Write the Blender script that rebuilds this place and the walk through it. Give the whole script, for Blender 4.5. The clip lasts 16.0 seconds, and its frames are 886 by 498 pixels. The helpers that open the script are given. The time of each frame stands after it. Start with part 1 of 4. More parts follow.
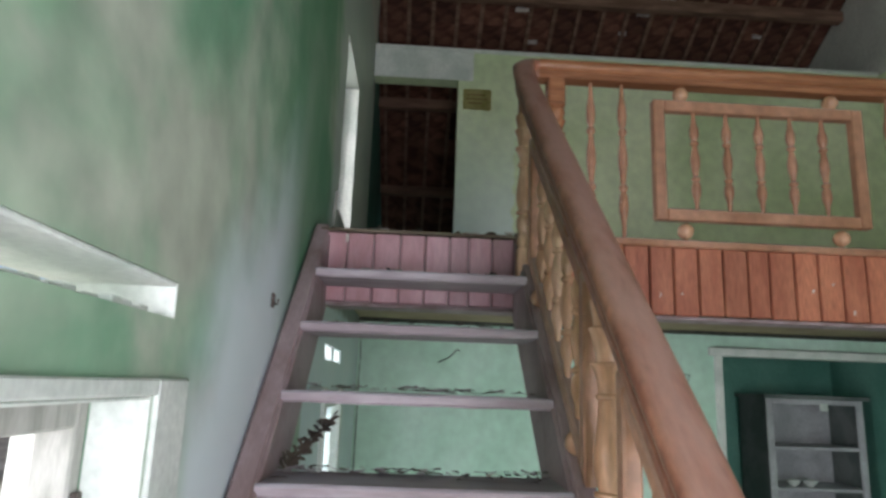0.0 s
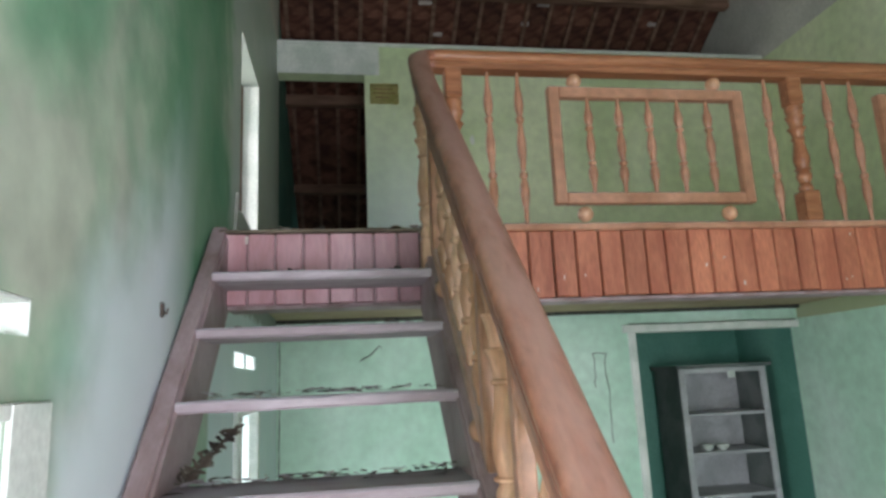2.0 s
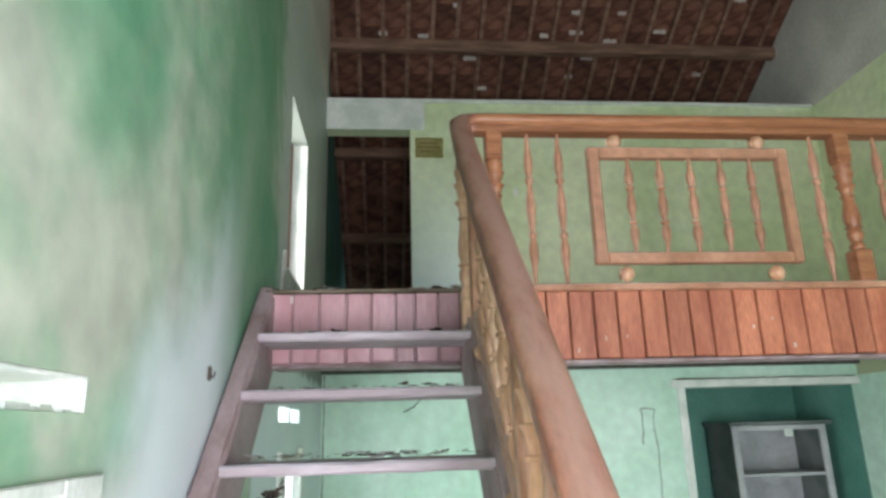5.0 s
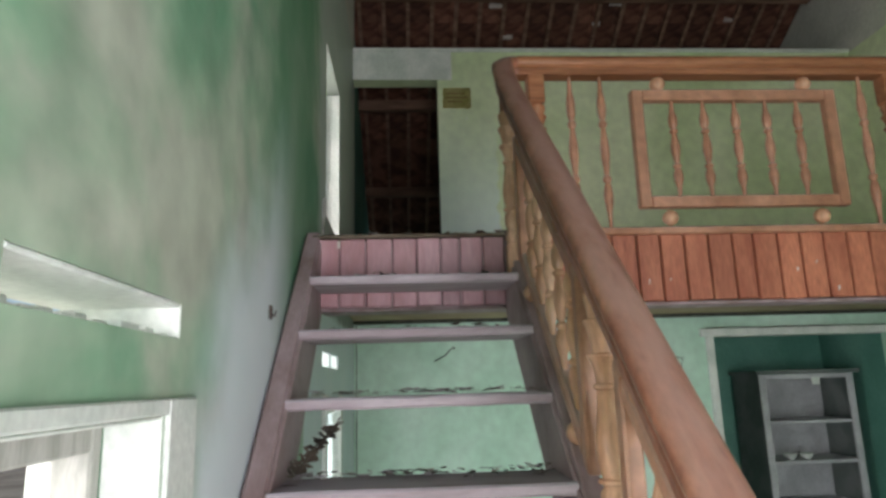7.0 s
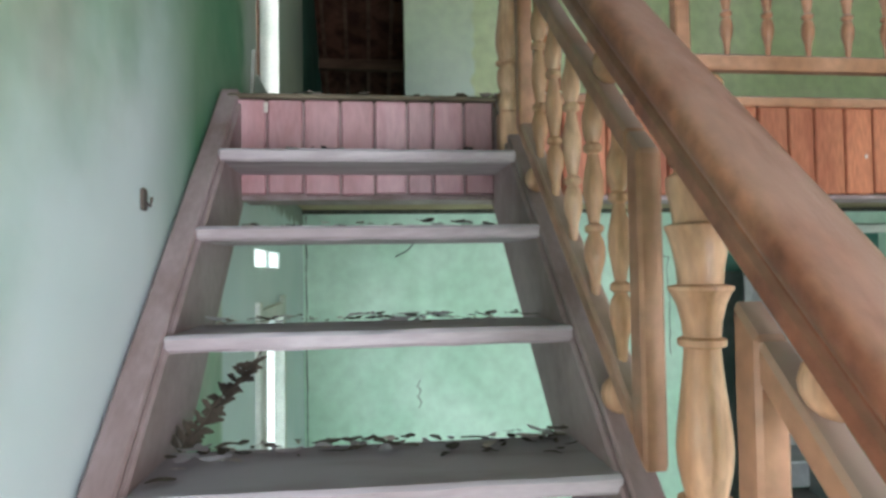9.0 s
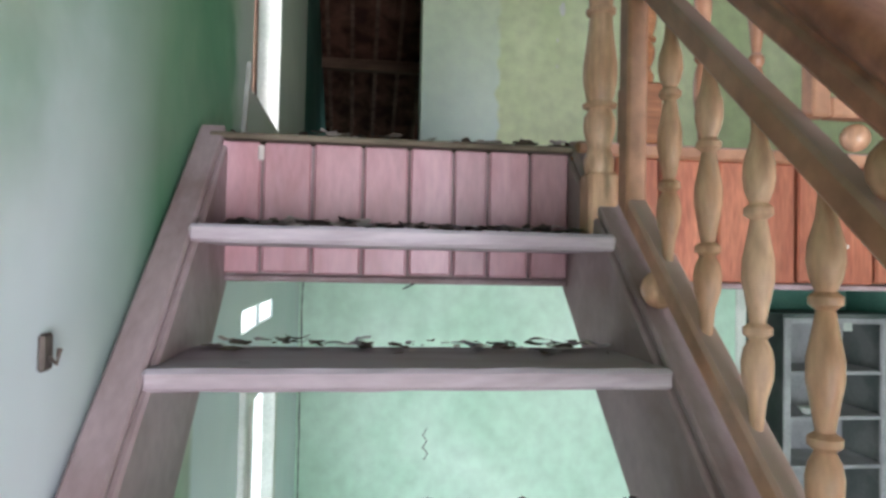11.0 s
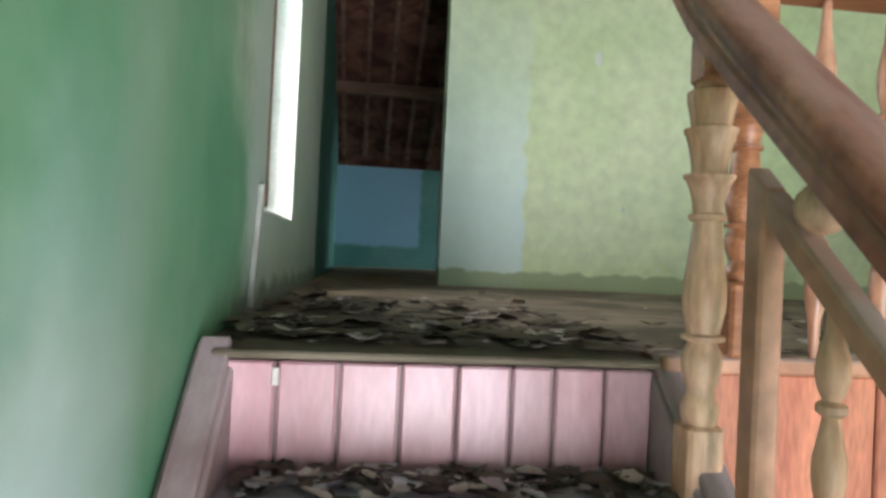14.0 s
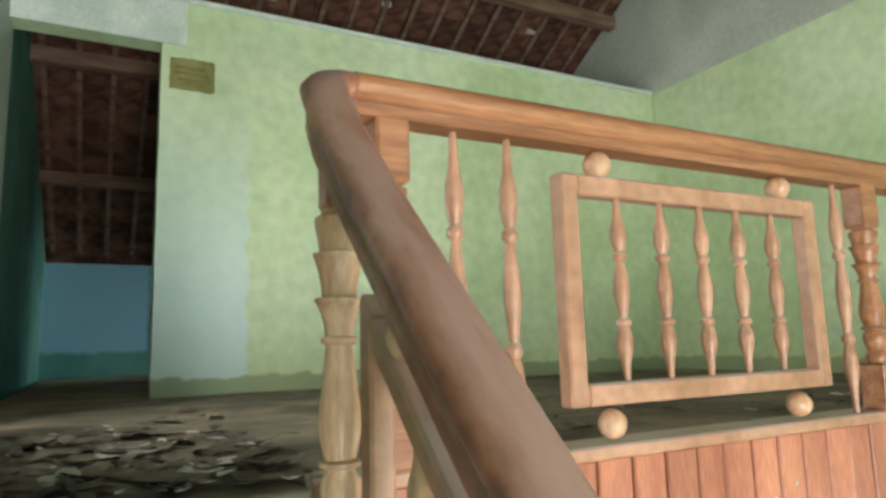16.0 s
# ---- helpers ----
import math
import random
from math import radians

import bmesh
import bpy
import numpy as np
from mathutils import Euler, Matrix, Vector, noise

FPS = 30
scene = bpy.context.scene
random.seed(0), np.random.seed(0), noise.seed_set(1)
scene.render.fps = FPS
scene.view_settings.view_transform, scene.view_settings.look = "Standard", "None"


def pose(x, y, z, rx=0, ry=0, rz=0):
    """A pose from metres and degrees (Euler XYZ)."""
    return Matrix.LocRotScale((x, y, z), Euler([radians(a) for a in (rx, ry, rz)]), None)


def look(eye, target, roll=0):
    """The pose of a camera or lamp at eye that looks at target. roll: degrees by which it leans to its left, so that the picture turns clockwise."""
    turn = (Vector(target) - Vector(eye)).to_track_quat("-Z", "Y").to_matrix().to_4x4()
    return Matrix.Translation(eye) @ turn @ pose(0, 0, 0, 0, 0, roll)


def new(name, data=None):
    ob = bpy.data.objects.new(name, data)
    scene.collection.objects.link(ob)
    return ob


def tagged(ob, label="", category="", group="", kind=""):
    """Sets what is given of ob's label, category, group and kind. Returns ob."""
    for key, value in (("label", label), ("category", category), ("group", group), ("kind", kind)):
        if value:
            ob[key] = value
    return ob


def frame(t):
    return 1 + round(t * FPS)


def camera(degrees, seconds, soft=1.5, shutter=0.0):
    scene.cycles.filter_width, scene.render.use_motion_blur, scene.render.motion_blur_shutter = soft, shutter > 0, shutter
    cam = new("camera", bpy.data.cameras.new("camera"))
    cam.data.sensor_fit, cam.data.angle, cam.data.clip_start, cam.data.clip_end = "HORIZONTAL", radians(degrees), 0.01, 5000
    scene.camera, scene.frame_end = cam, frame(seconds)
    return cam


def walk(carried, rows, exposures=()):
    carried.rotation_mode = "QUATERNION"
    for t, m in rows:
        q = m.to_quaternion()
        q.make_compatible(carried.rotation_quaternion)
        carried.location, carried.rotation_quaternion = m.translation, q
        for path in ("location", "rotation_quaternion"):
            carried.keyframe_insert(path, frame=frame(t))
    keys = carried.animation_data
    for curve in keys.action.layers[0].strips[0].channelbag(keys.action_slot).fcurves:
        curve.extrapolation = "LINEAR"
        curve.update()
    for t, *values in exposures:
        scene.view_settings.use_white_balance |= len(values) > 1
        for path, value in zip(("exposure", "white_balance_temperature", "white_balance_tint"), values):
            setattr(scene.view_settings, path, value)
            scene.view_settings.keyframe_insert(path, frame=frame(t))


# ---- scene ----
cam = camera(68.2, 16.0, soft=3.0)
PATH = [
    (0, (0.391, -2.447, 1.83), (0.476, -0.492, 2.239), 2.1),
    (0.5, (0.409, -2.41, 1.82), (0.64, -0.459, 2.196), 2.2),
    (1, (0.445, -2.399, 1.831), (0.73, -0.461, 2.237), 0.4),
    (1.5, (0.471, -2.407, 1.838), (0.71, -0.467, 2.257), -0.8),
    (2, (0.473, -2.433, 1.828), (0.781, -0.497, 2.222), -2.7),
    (2.5, (0.474, -2.442, 1.824), (0.686, -0.5, 2.253), -2.2),
    (3, (0.478, -2.442, 1.831), (0.683, -0.511, 2.307), -1.9),
    (5.5, (0.496, -2.488, 1.932), (0.629, -0.563, 2.46), -1.3),
    (6, (0.498, -2.48, 1.981), (0.452, -0.537, 2.454), -1.0),
    (6.5, (0.449, -2.479, 1.974), (0.442, -0.537, 2.453), -0.5),
    (7, (0.377, -2.478, 1.836), (0.5, -0.523, 2.238), -1.7),
    (7.5, (0.345, -2.423, 1.75), (0.527, -0.446, 1.99), -1.8),
    (8, (0.368, -2.26, 1.739), (0.594, -0.281, 1.917), -2.7),
    (8.5, (0.408, -1.965, 1.838), (0.723, 0.006, 1.959), -2.7),
    (9, (0.399, -1.852, 1.91), (0.637, 0.133, 1.973), -0.9),
    (9.5, (0.328, -1.661, 2.035), (0.573, 0.324, 2.063), 1.3),
    (12, (0.328, -1.234, 2.282), (0.627, 0.743, 2.342), 0.3),
    (12.5, (0.281, -1.156, 2.517), (0.72, 0.79, 2.369), 1.5),
    (13, (0.283, -1.153, 2.534), (0.833, 0.767, 2.431), 2.5),
    (13.5, (0.262, -1.114, 2.562), (0.687, 0.84, 2.52), 2.6),
    (14, (0.265, -1.099, 2.565), (0.507, 0.887, 2.583), 2.7),
    (14.5, (0.293, -1.091, 2.577), (0.667, 0.87, 2.688), 2.1),
    (15, (0.38, -1.091, 2.614), (1.062, 0.78, 2.794), 0.8),
    (15.5, (0.431, -1.108, 2.63), (1.284, 0.686, 2.867), 0.0),
    (16, (0.459, -1.135, 2.633), (1.374, 0.62, 2.916), -1.6),
]
walk(cam, [(t, look(eye, target, roll)) for t, eye, target, roll in PATH],
     exposures=[(0, -0.5, 6400, 18), (0.5, -0.4, 6500, 18), (1.5, -0.05, 6400, 16), (3, -0.2, 6350, 16), (5.5, 0.5, 6500, 15), (6, 0.05, 6700, 12), (7, -0.4, 6700, 17), (7.5, -0.3, 6400, 17), (8, -0.38, 6500, 13), (8.5, -0.22, 6600, 11), (9, 0.1, 6350, 10), (9.5, -0.05, 6400, 12),
                (12, 0.6, 6300, 25), (12.5, 0.6, 6250, 27), (13.5, 0.95, 6300, 20), (14, 0.9, 6400, 14), (14.5, 0.65, 6600, 12), (15, 0.5, 6600, 8), (15.5, 0.6, 6550, 4), (16, 0.95, 6650, 5)])

# ---------------------------------------------------------------- light
world = bpy.data.worlds.new("sky_world")
scene.world = world
world.use_nodes = True
wn = world.node_tree.nodes
sky = wn.new("ShaderNodeTexSky")
sky.sky_type = "NISHITA"
sky.sun_disc = False
sky.sun_elevation, sky.sun_rotation = radians(48), radians(200)
world.node_tree.links.new(sky.outputs[0], wn["Background"].inputs[0])
wn["Background"].inputs[1].default_value = 0.15


def lamp(name, kind, m, power, size=(1, 1), color=(1, 1, 1)):
    d = bpy.data.lights.new(name, kind)
    d.energy, d.color = power, color
    if kind == "AREA":
        d.shape, d.size, d.size_y = "RECTANGLE", size[0], size[1]
    ob = new(name, d)
    ob.matrix_world = m
    return ob


sun = lamp("sun", "SUN", look((-6, -9, 12), (0, 0, 0)), 1.2, color=(1, 0.95, 0.88))
sun.data.angle = radians(12)
# added fill lamps at assumed, unseen openings in front wall and back room's side
# set close so its falloff imitates a light carried with the camera
lamp("unseen_front_fill", "AREA", look((0.95, -3.8, 1.3), (0.6, 0, 1.9)), 125, (1.2, 2.0), (0.90, 0.95, 1.0))
lamp("unseen_high_fill", "AREA", look((2.4, -3.8, 3.75), (2.2, 0, 3.0)), 4, (2.6, 1.1), (1.0, 0.98, 0.90))
lamp("unseen_low_fill", "AREA", look((3.2, -3.8, 1.55), (1.2, 0, 1.7)), 9, (1.1, 1.2), (0.93, 0.97, 1.0))
# added fill for the far blue wall, no such source known
back_lamp = lamp("back_room_fill", "AREA", look((4.3, 4.6, 3.1), (0.2, 6.0, 2.7)), 2.0, (1.0, 0.5), (0.85, 0.94, 1.0))
back_lamp.data.spread = radians(42)
lamp("side_door_skylight", "AREA", look((-0.12, 0.80, 0.95), (2, 1.0, 1.0)), 22, (0.3, 1.6), (0.88, 0.96, 1.0))


# ---------------------------------------------------------------- materials
def mat(name, a, b, c=None, scale=3.0, fine=60.0, rough=0.75, bump=0.15, metal=0.0, stretch=(1, 1, 1), spread=0.12, vary=0.0, lift=0.006, spec=0.4, dust=None, grain=(0.9, 1.08)):
    """Two or three paint tones over coarse noise, with a fine grain in tone and relief."""
    m = bpy.data.materials.new(name)
    m.use_nodes = True
    n, l = m.node_tree.nodes, m.node_tree.links
    bsdf = n["Principled BSDF"]
    bsdf.inputs["Roughness"].default_value = rough
    bsdf.inputs["Metallic"].default_value = metal
    bsdf.inputs["Specular IOR Level"].default_value = spec
    tc = n.new("ShaderNodeTexCoord")
    mp = n.new("ShaderNodeMapping")
    mp.inputs["Scale"].default_value = stretch
    l.new(tc.outputs["Object"], mp.inputs["Vector"])
    co = n.new("ShaderNodeTexNoise")
    co.inputs["Scale"].default_value, co.inputs["Detail"].default_value = scale, 5.0
    co.inputs["Distortion"].default_value = 0.4
    l.new(mp.outputs[0], co.inputs["Vector"])
    fi = n.new("ShaderNodeTexNoise")
    fi.inputs["Scale"].default_value, fi.inputs["Detail"].default_value = fine, 4.0
    l.new(mp.outputs[0], fi.inputs["Vector"])
    ramp = n.new("ShaderNodeValToRGB")
    ramp.color_ramp.elements[0].position, ramp.color_ramp.elements[0].color = 0.5 - spread, (*a, 1)
    ramp.color_ramp.elements[1].position, ramp.color_ramp.elements[1].color = 0.5 + spread, (*b, 1)
    if c:
        e = ramp.color_ramp.elements.new(0.5)
        e.color = (*c, 1)
    l.new(co.outputs[0], ramp.inputs[0])
    gr = n.new("ShaderNodeMapRange")
    gr.inputs[1].default_value, gr.inputs[2].default_value = 0.3, 0.7
    gr.inputs[3].default_value, gr.inputs[4].default_value = grain
    l.new(fi.outputs[0], gr.inputs[0])
    mul = n.new("ShaderNodeMix")
    mul.data_type, mul.blend_type = "RGBA", "MULTIPLY"
    mul.inputs[0].default_value = 1.0
    l.new(ramp.outputs[0], mul.inputs[6])
    l.new(gr.outputs[0], mul.inputs[7])
    out = mul.outputs[2]
    if vary:
        oi = n.new("ShaderNodeObjectInfo")
        vr = n.new("ShaderNodeMapRange")
        vr.inputs[3].default_value, vr.inputs[4].default_value = 1 - vary, 1 + vary
        l.new(oi.outputs["Random"], vr.inputs[0])
        m2 = n.new("ShaderNodeMix")
        m2.data_type, m2.blend_type = "RGBA", "MULTIPLY"
        m2.inputs[0].default_value = 1.0
        l.new(out, m2.inputs[6])
        l.new(vr.outputs[0], m2.inputs[7])
        out = m2.outputs[2]
    if dust:
        ge = n.new("ShaderNodeNewGeometry")
        sp = n.new("ShaderNodeSeparateXYZ")
        l.new(ge.outputs["Normal"], sp.inputs[0])
        dr = n.new("ShaderNodeMapRange")
        dr.inputs[1].default_value, dr.inputs[2].default_value = 0.25, 0.8
        l.new(sp.outputs[2], dr.inputs[0])
        dm = n.new("ShaderNodeMath")
        dm.operation = "MULTIPLY"
        l.new(dr.outputs[0], dm.inputs[0])
        dn = n.new("ShaderNodeMapRange")
        dn.inputs[1].default_value, dn.inputs[2].default_value = 0.35, 0.55
        dn.inputs[3].default_value = 0.45
        l.new(co.outputs[0], dn.inputs[0])
        l.new(dn.outputs[0], dm.inputs[1])
        m3 = n.new("ShaderNodeMix")
        m3.data_type = "RGBA"
        l.new(dm.outputs[0], m3.inputs[0])
        l.new(out, m3.inputs[6])
        m3.inputs[7].default_value = (*dust, 1)
        out = m3.outputs[2]
    l.new(out, bsdf.inputs["Base Color"])
    bp = n.new("ShaderNodeBump")
    bp.inputs["Strength"].default_value, bp.inputs["Distance"].default_value = bump, lift
    l.new(fi.outputs[0], bp.inputs["Height"])
    l.new(bp.outputs[0], bsdf.inputs["Normal"])
    return m


def paint_region(m, color, lo, hi, amount=0.9, ragged=0.06, soft=0.02, axes=(0, 2), fade=0.0):
    """A field of another tone mixed into the wall's colour, with a wavering edge."""
    n, l = m.node_tree.nodes, m.node_tree.links
    bsdf = n["Principled BSDF"]
    old = bsdf.inputs["Base Color"].links[0].from_socket
    tc = n.new("ShaderNodeTexCoord")
    sep = n.new("ShaderNodeSeparateXYZ")
    l.new(tc.outputs["Object"], sep.inputs[0])
    nz = n.new("ShaderNodeTexNoise")
    nz.inputs["Scale"].default_value, nz.inputs["Detail"].default_value = 9.0, 3.0
    l.new(tc.outputs["Object"], nz.inputs["Vector"])
    wob = n.new("ShaderNodeMath")
    wob.operation = "MULTIPLY_ADD"
    wob.inputs[1].default_value, wob.inputs[2].default_value = 2 * ragged, -ragged
    l.new(nz.outputs[0], wob.inputs[0])
    prev = None
    for k, ax in enumerate(axes):
        for side, edge in ((1, lo[k]), (-1, hi[k])):
            ad = n.new("ShaderNodeMath")
            l.new(sep.outputs[ax], ad.inputs[0])
            l.new(wob.outputs[0], ad.inputs[1])
            mr = n.new("ShaderNodeMapRange")
            s = fade if fade and k == 1 and side < 0 else soft
            mr.inputs[1].default_value, mr.inputs[2].default_value = edge - side * s, edge + side * s
            l.new(ad.outputs[0], mr.inputs[0])
            if prev:
                mu = n.new("ShaderNodeMath")
                mu.operation = "MULTIPLY"
                l.new(prev, mu.inputs[0])
                l.new(mr.outputs[0], mu.inputs[1])
                prev = mu.outputs[0]
            else:
                prev = mr.outputs[0]
    am = n.new("ShaderNodeMath")
    am.operation = "MULTIPLY"
    am.inputs[1].default_value = amount
    l.new(prev, am.inputs[0])
    mix = n.new("ShaderNodeMix")
    mix.data_type = "RGBA"
    l.new(am.outputs[0], mix.inputs[0])
    l.new(old, mix.inputs[6])
    mix.inputs[7].default_value = (*color, 1)
    l.new(mix.outputs[2], bsdf.inputs["Base Color"])
    return m


LEFT_WALL = mat("green_limewash_worn", (0.15, 0.37, 0.22), (0.50, 0.54, 0.44), (0.31, 0.46, 0.32), scale=1.9, fine=7, rough=0.5, bump=0.3, spread=0.13, stretch=(1, 1, 1), grain=(0.80, 1.16))
UPPER_WALL = mat("pale_green_limewash", (0.56, 0.68, 0.40), (0.72, 0.80, 0.55), scale=1.1, fine=14, rough=0.7, bump=0.2)
paint_region(LEFT_WALL, (0.08, 0.27, 0.14), (-0.62, 2.0), (0.30, 6.0), ragged=0.25, soft=0.16, amount=0.7, axes=(1, 2))
paint_region(LEFT_WALL, (0.50, 0.56, 0.53), (0.42, 2.3), (3.0, 6.0), ragged=0.12, soft=0.06, amount=0.8, axes=(1, 2))
# pool of light beside the doorway, painted into the upper wall's colour
paint_region(UPPER_WALL, (0.72, 0.86, 0.90), (0.60, 2.30), (1.14, 3.45), ragged=0.05, soft=0.012, amount=0.8, fade=0.6)
paint_region(LEFT_WALL, (0.68, 0.78, 0.82), (0.04, -1.0), (3.0, 2.3), ragged=0.02, soft=0.02, amount=0.85, axes=(1, 2))
paint_region(UPPER_WALL, (0.33, 0.38, 0.22), (-0.5, 2.0), (5.0, 2.49), ragged=0.04, soft=0.008, amount=0.85)
# darker band low on the west wall, along the mezzanine deck
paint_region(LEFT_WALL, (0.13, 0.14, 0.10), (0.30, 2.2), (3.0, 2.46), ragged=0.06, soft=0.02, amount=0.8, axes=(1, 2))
LOWER_WALL = mat("mint_limewash", (0.46, 0.70, 0.55), (0.62, 0.82, 0.70), scale=1.0, fine=12, rough=0.65, bump=0.2)
GABLE = mat("bare_white_limewash", (0.52, 0.53, 0.48), (0.66, 0.66, 0.60), scale=1.6, fine=30, rough=0.85, bump=0.15)
WHITE_TRIM = mat("chalky_white_trim", (0.60, 0.66, 0.60), (0.76, 0.79, 0.74), scale=6, fine=70, rough=0.7, bump=0.1)
TEAL = mat("dark_teal_limewash", (0.09, 0.27, 0.21), (0.14, 0.34, 0.27), scale=2, fine=40, rough=0.7)
BLUE_WALL = mat("teal_wall_far_room", (0.10, 0.30, 0.27), (0.16, 0.37, 0.33), scale=2, fine=40)
paint_region(BLUE_WALL, (0.32, 0.57, 0.74), (-0.5, 2.63), (0.86, 3.9), ragged=0.03)
TREAD_WOOD = mat("dusty_mauve_tread_wood", (0.31, 0.245, 0.26), (0.47, 0.40, 0.425), scale=3, fine=25, rough=0.65, bump=0.1, stretch=(1, 5, 5), dust=(0.43, 0.395, 0.43))
STRINGER_WOOD = mat("dusty_mauve_stringer_wood", (0.23, 0.155, 0.15), (0.36, 0.27, 0.275), scale=2.5, fine=25, rough=0.6, bump=0.1, stretch=(4, 1.5, 1.5))
# same paint as BOARD_RED; the bluish light on these boards is in the colour
BOARD_PINK = mat("lit_red_board_wood", (0.40, 0.20, 0.215), (0.50, 0.295, 0.32), scale=3, fine=22, rough=0.34, bump=0.1, stretch=(4, 4, 1.2), vary=0.12, grain=(0.90, 1.07))
BOARD_RED = mat("red_orange_board_wood", (0.33, 0.10, 0.055), (0.46, 0.165, 0.09), scale=3, fine=30, rough=0.42, bump=0.15, stretch=(5, 5, 0.8), vary=0.16, grain=(0.74, 1.18))
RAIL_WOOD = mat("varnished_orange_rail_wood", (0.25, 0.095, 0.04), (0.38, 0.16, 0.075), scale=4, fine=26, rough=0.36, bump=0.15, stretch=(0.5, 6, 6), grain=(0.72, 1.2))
STAIR_RAIL_WOOD = mat("dusty_brown_handrail_wood", (0.25, 0.092, 0.053), (0.40, 0.175, 0.105), scale=5.0, fine=34, rough=0.34, bump=0.2, stretch=(3, 0.9, 0.9), dust=(0.36, 0.215, 0.175), grain=(0.62, 1.3), spread=0.09)
TURNED_WOOD = mat("varnished_golden_turned_wood", (0.50, 0.265, 0.15), (0.67, 0.41, 0.27), scale=5, fine=30, rough=0.27, bump=0.12, stretch=(3, 3, 0.7), vary=0.12, grain=(0.78, 1.15))
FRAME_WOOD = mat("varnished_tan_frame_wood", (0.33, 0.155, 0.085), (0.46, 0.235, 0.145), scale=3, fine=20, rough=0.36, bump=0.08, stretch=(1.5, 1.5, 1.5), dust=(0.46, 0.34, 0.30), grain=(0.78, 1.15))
FROSTED = bpy.data.materials.new("frosted_vent_glass")
FROSTED.use_nodes = True
_n = FROSTED.node_tree.nodes
_t = _n.new("ShaderNodeBsdfTranslucent")
_t.inputs[0].default_value = (0.95, 0.97, 0.95, 1)
FROSTED.node_tree.links.new(_t.outputs[0], _n["Material Output"].inputs[0])
SKY_GLOW = bpy.data.materials.new("hazy_white_sky")
SKY_GLOW.use_nodes = True
_n = SKY_GLOW.node_tree.nodes
_e = _n.new("ShaderNodeEmission")
_e.inputs[0].default_value, _e.inputs[1].default_value = (0.97, 0.98, 0.96, 1), 10.0
SKY_GLOW.node_tree.links.new(_e.outputs[0], _n["Material Output"].inputs[0])
TILE = mat("clay_tile_underside", (0.09, 0.034, 0.022), (0.25, 0.115, 0.075), scale=5, fine=30, rough=0.9, bump=0.3, vary=0.35)
PURLIN = mat("weathered_purlin_wood", (0.16, 0.09, 0.06), (0.27, 0.16, 0.11), scale=3, fine=25, rough=0.8, stretch=(1, 6, 6))
FLOORBOARD = mat("dusty_floor_boards", (0.10, 0.078, 0.052), (0.25, 0.20, 0.145), scale=3, fine=30, rough=0.85, bump=0.2)
CONCRETE = mat("grey_cement_floor", (0.22, 0.21, 0.19), (0.36, 0.35, 0.32), scale=2, fine=40, rough=0.8)
SLAB = mat("mezzanine_underside_wood", (0.30, 0.22, 0.13), (0.43, 0.34, 0.21), scale=2, fine=30, rough=0.8)
SHUTTER = mat("weathered_grey_window_wood", (0.34, 0.34, 0.30), (0.50, 0.50, 0.46), scale=5, fine=40, rough=0.7, stretch=(5, 5, 1))
CABINET = mat("grey_white_cabinet_paint", (0.42, 0.43, 0.44), (0.56, 0.57, 0.58), scale=4, fine=40, rough=0.55)
CABINET_DARK = mat("dark_cabinet_side", (0.10, 0.13, 0.12), (0.18, 0.20, 0.19), scale=4, fine=40, rough=0.6)
DARK_LEAF = mat("dry_dark_leaf", (0.035, 0.028, 0.024), (0.14, 0.11, 0.085), scale=9, fine=60, rough=0.9)
PALE_FLAKE = mat("peeled_pale_paint_flake", (0.42, 0.36, 0.33), (0.62, 0.55, 0.50), scale=9, fine=60, rough=0.8)
PAPER = mat("yellowed_paper", (0.42, 0.40, 0.13), (0.56, 0.52, 0.22), scale=14, fine=70, rough=0.7)
INK = mat("faded_brown_print", (0.30, 0.22, 0.08), (0.38, 0.28, 0.12), scale=10, fine=50, rough=0.8)
IRON = mat("rusty_iron_bar", (0.12, 0.10, 0.09), (0.24, 0.19, 0.16), scale=20, fine=90, rough=0.6, metal=0.6)
CRACK = mat("dark_crack_and_grime", (0.03, 0.035, 0.03), (0.09, 0.09, 0.07), scale=20, fine=80, rough=0.9)
EARTH = mat("yard_earth", (0.16, 0.14, 0.10), (0.30, 0.27, 0.20), scale=0.8, fine=12, rough=0.95)


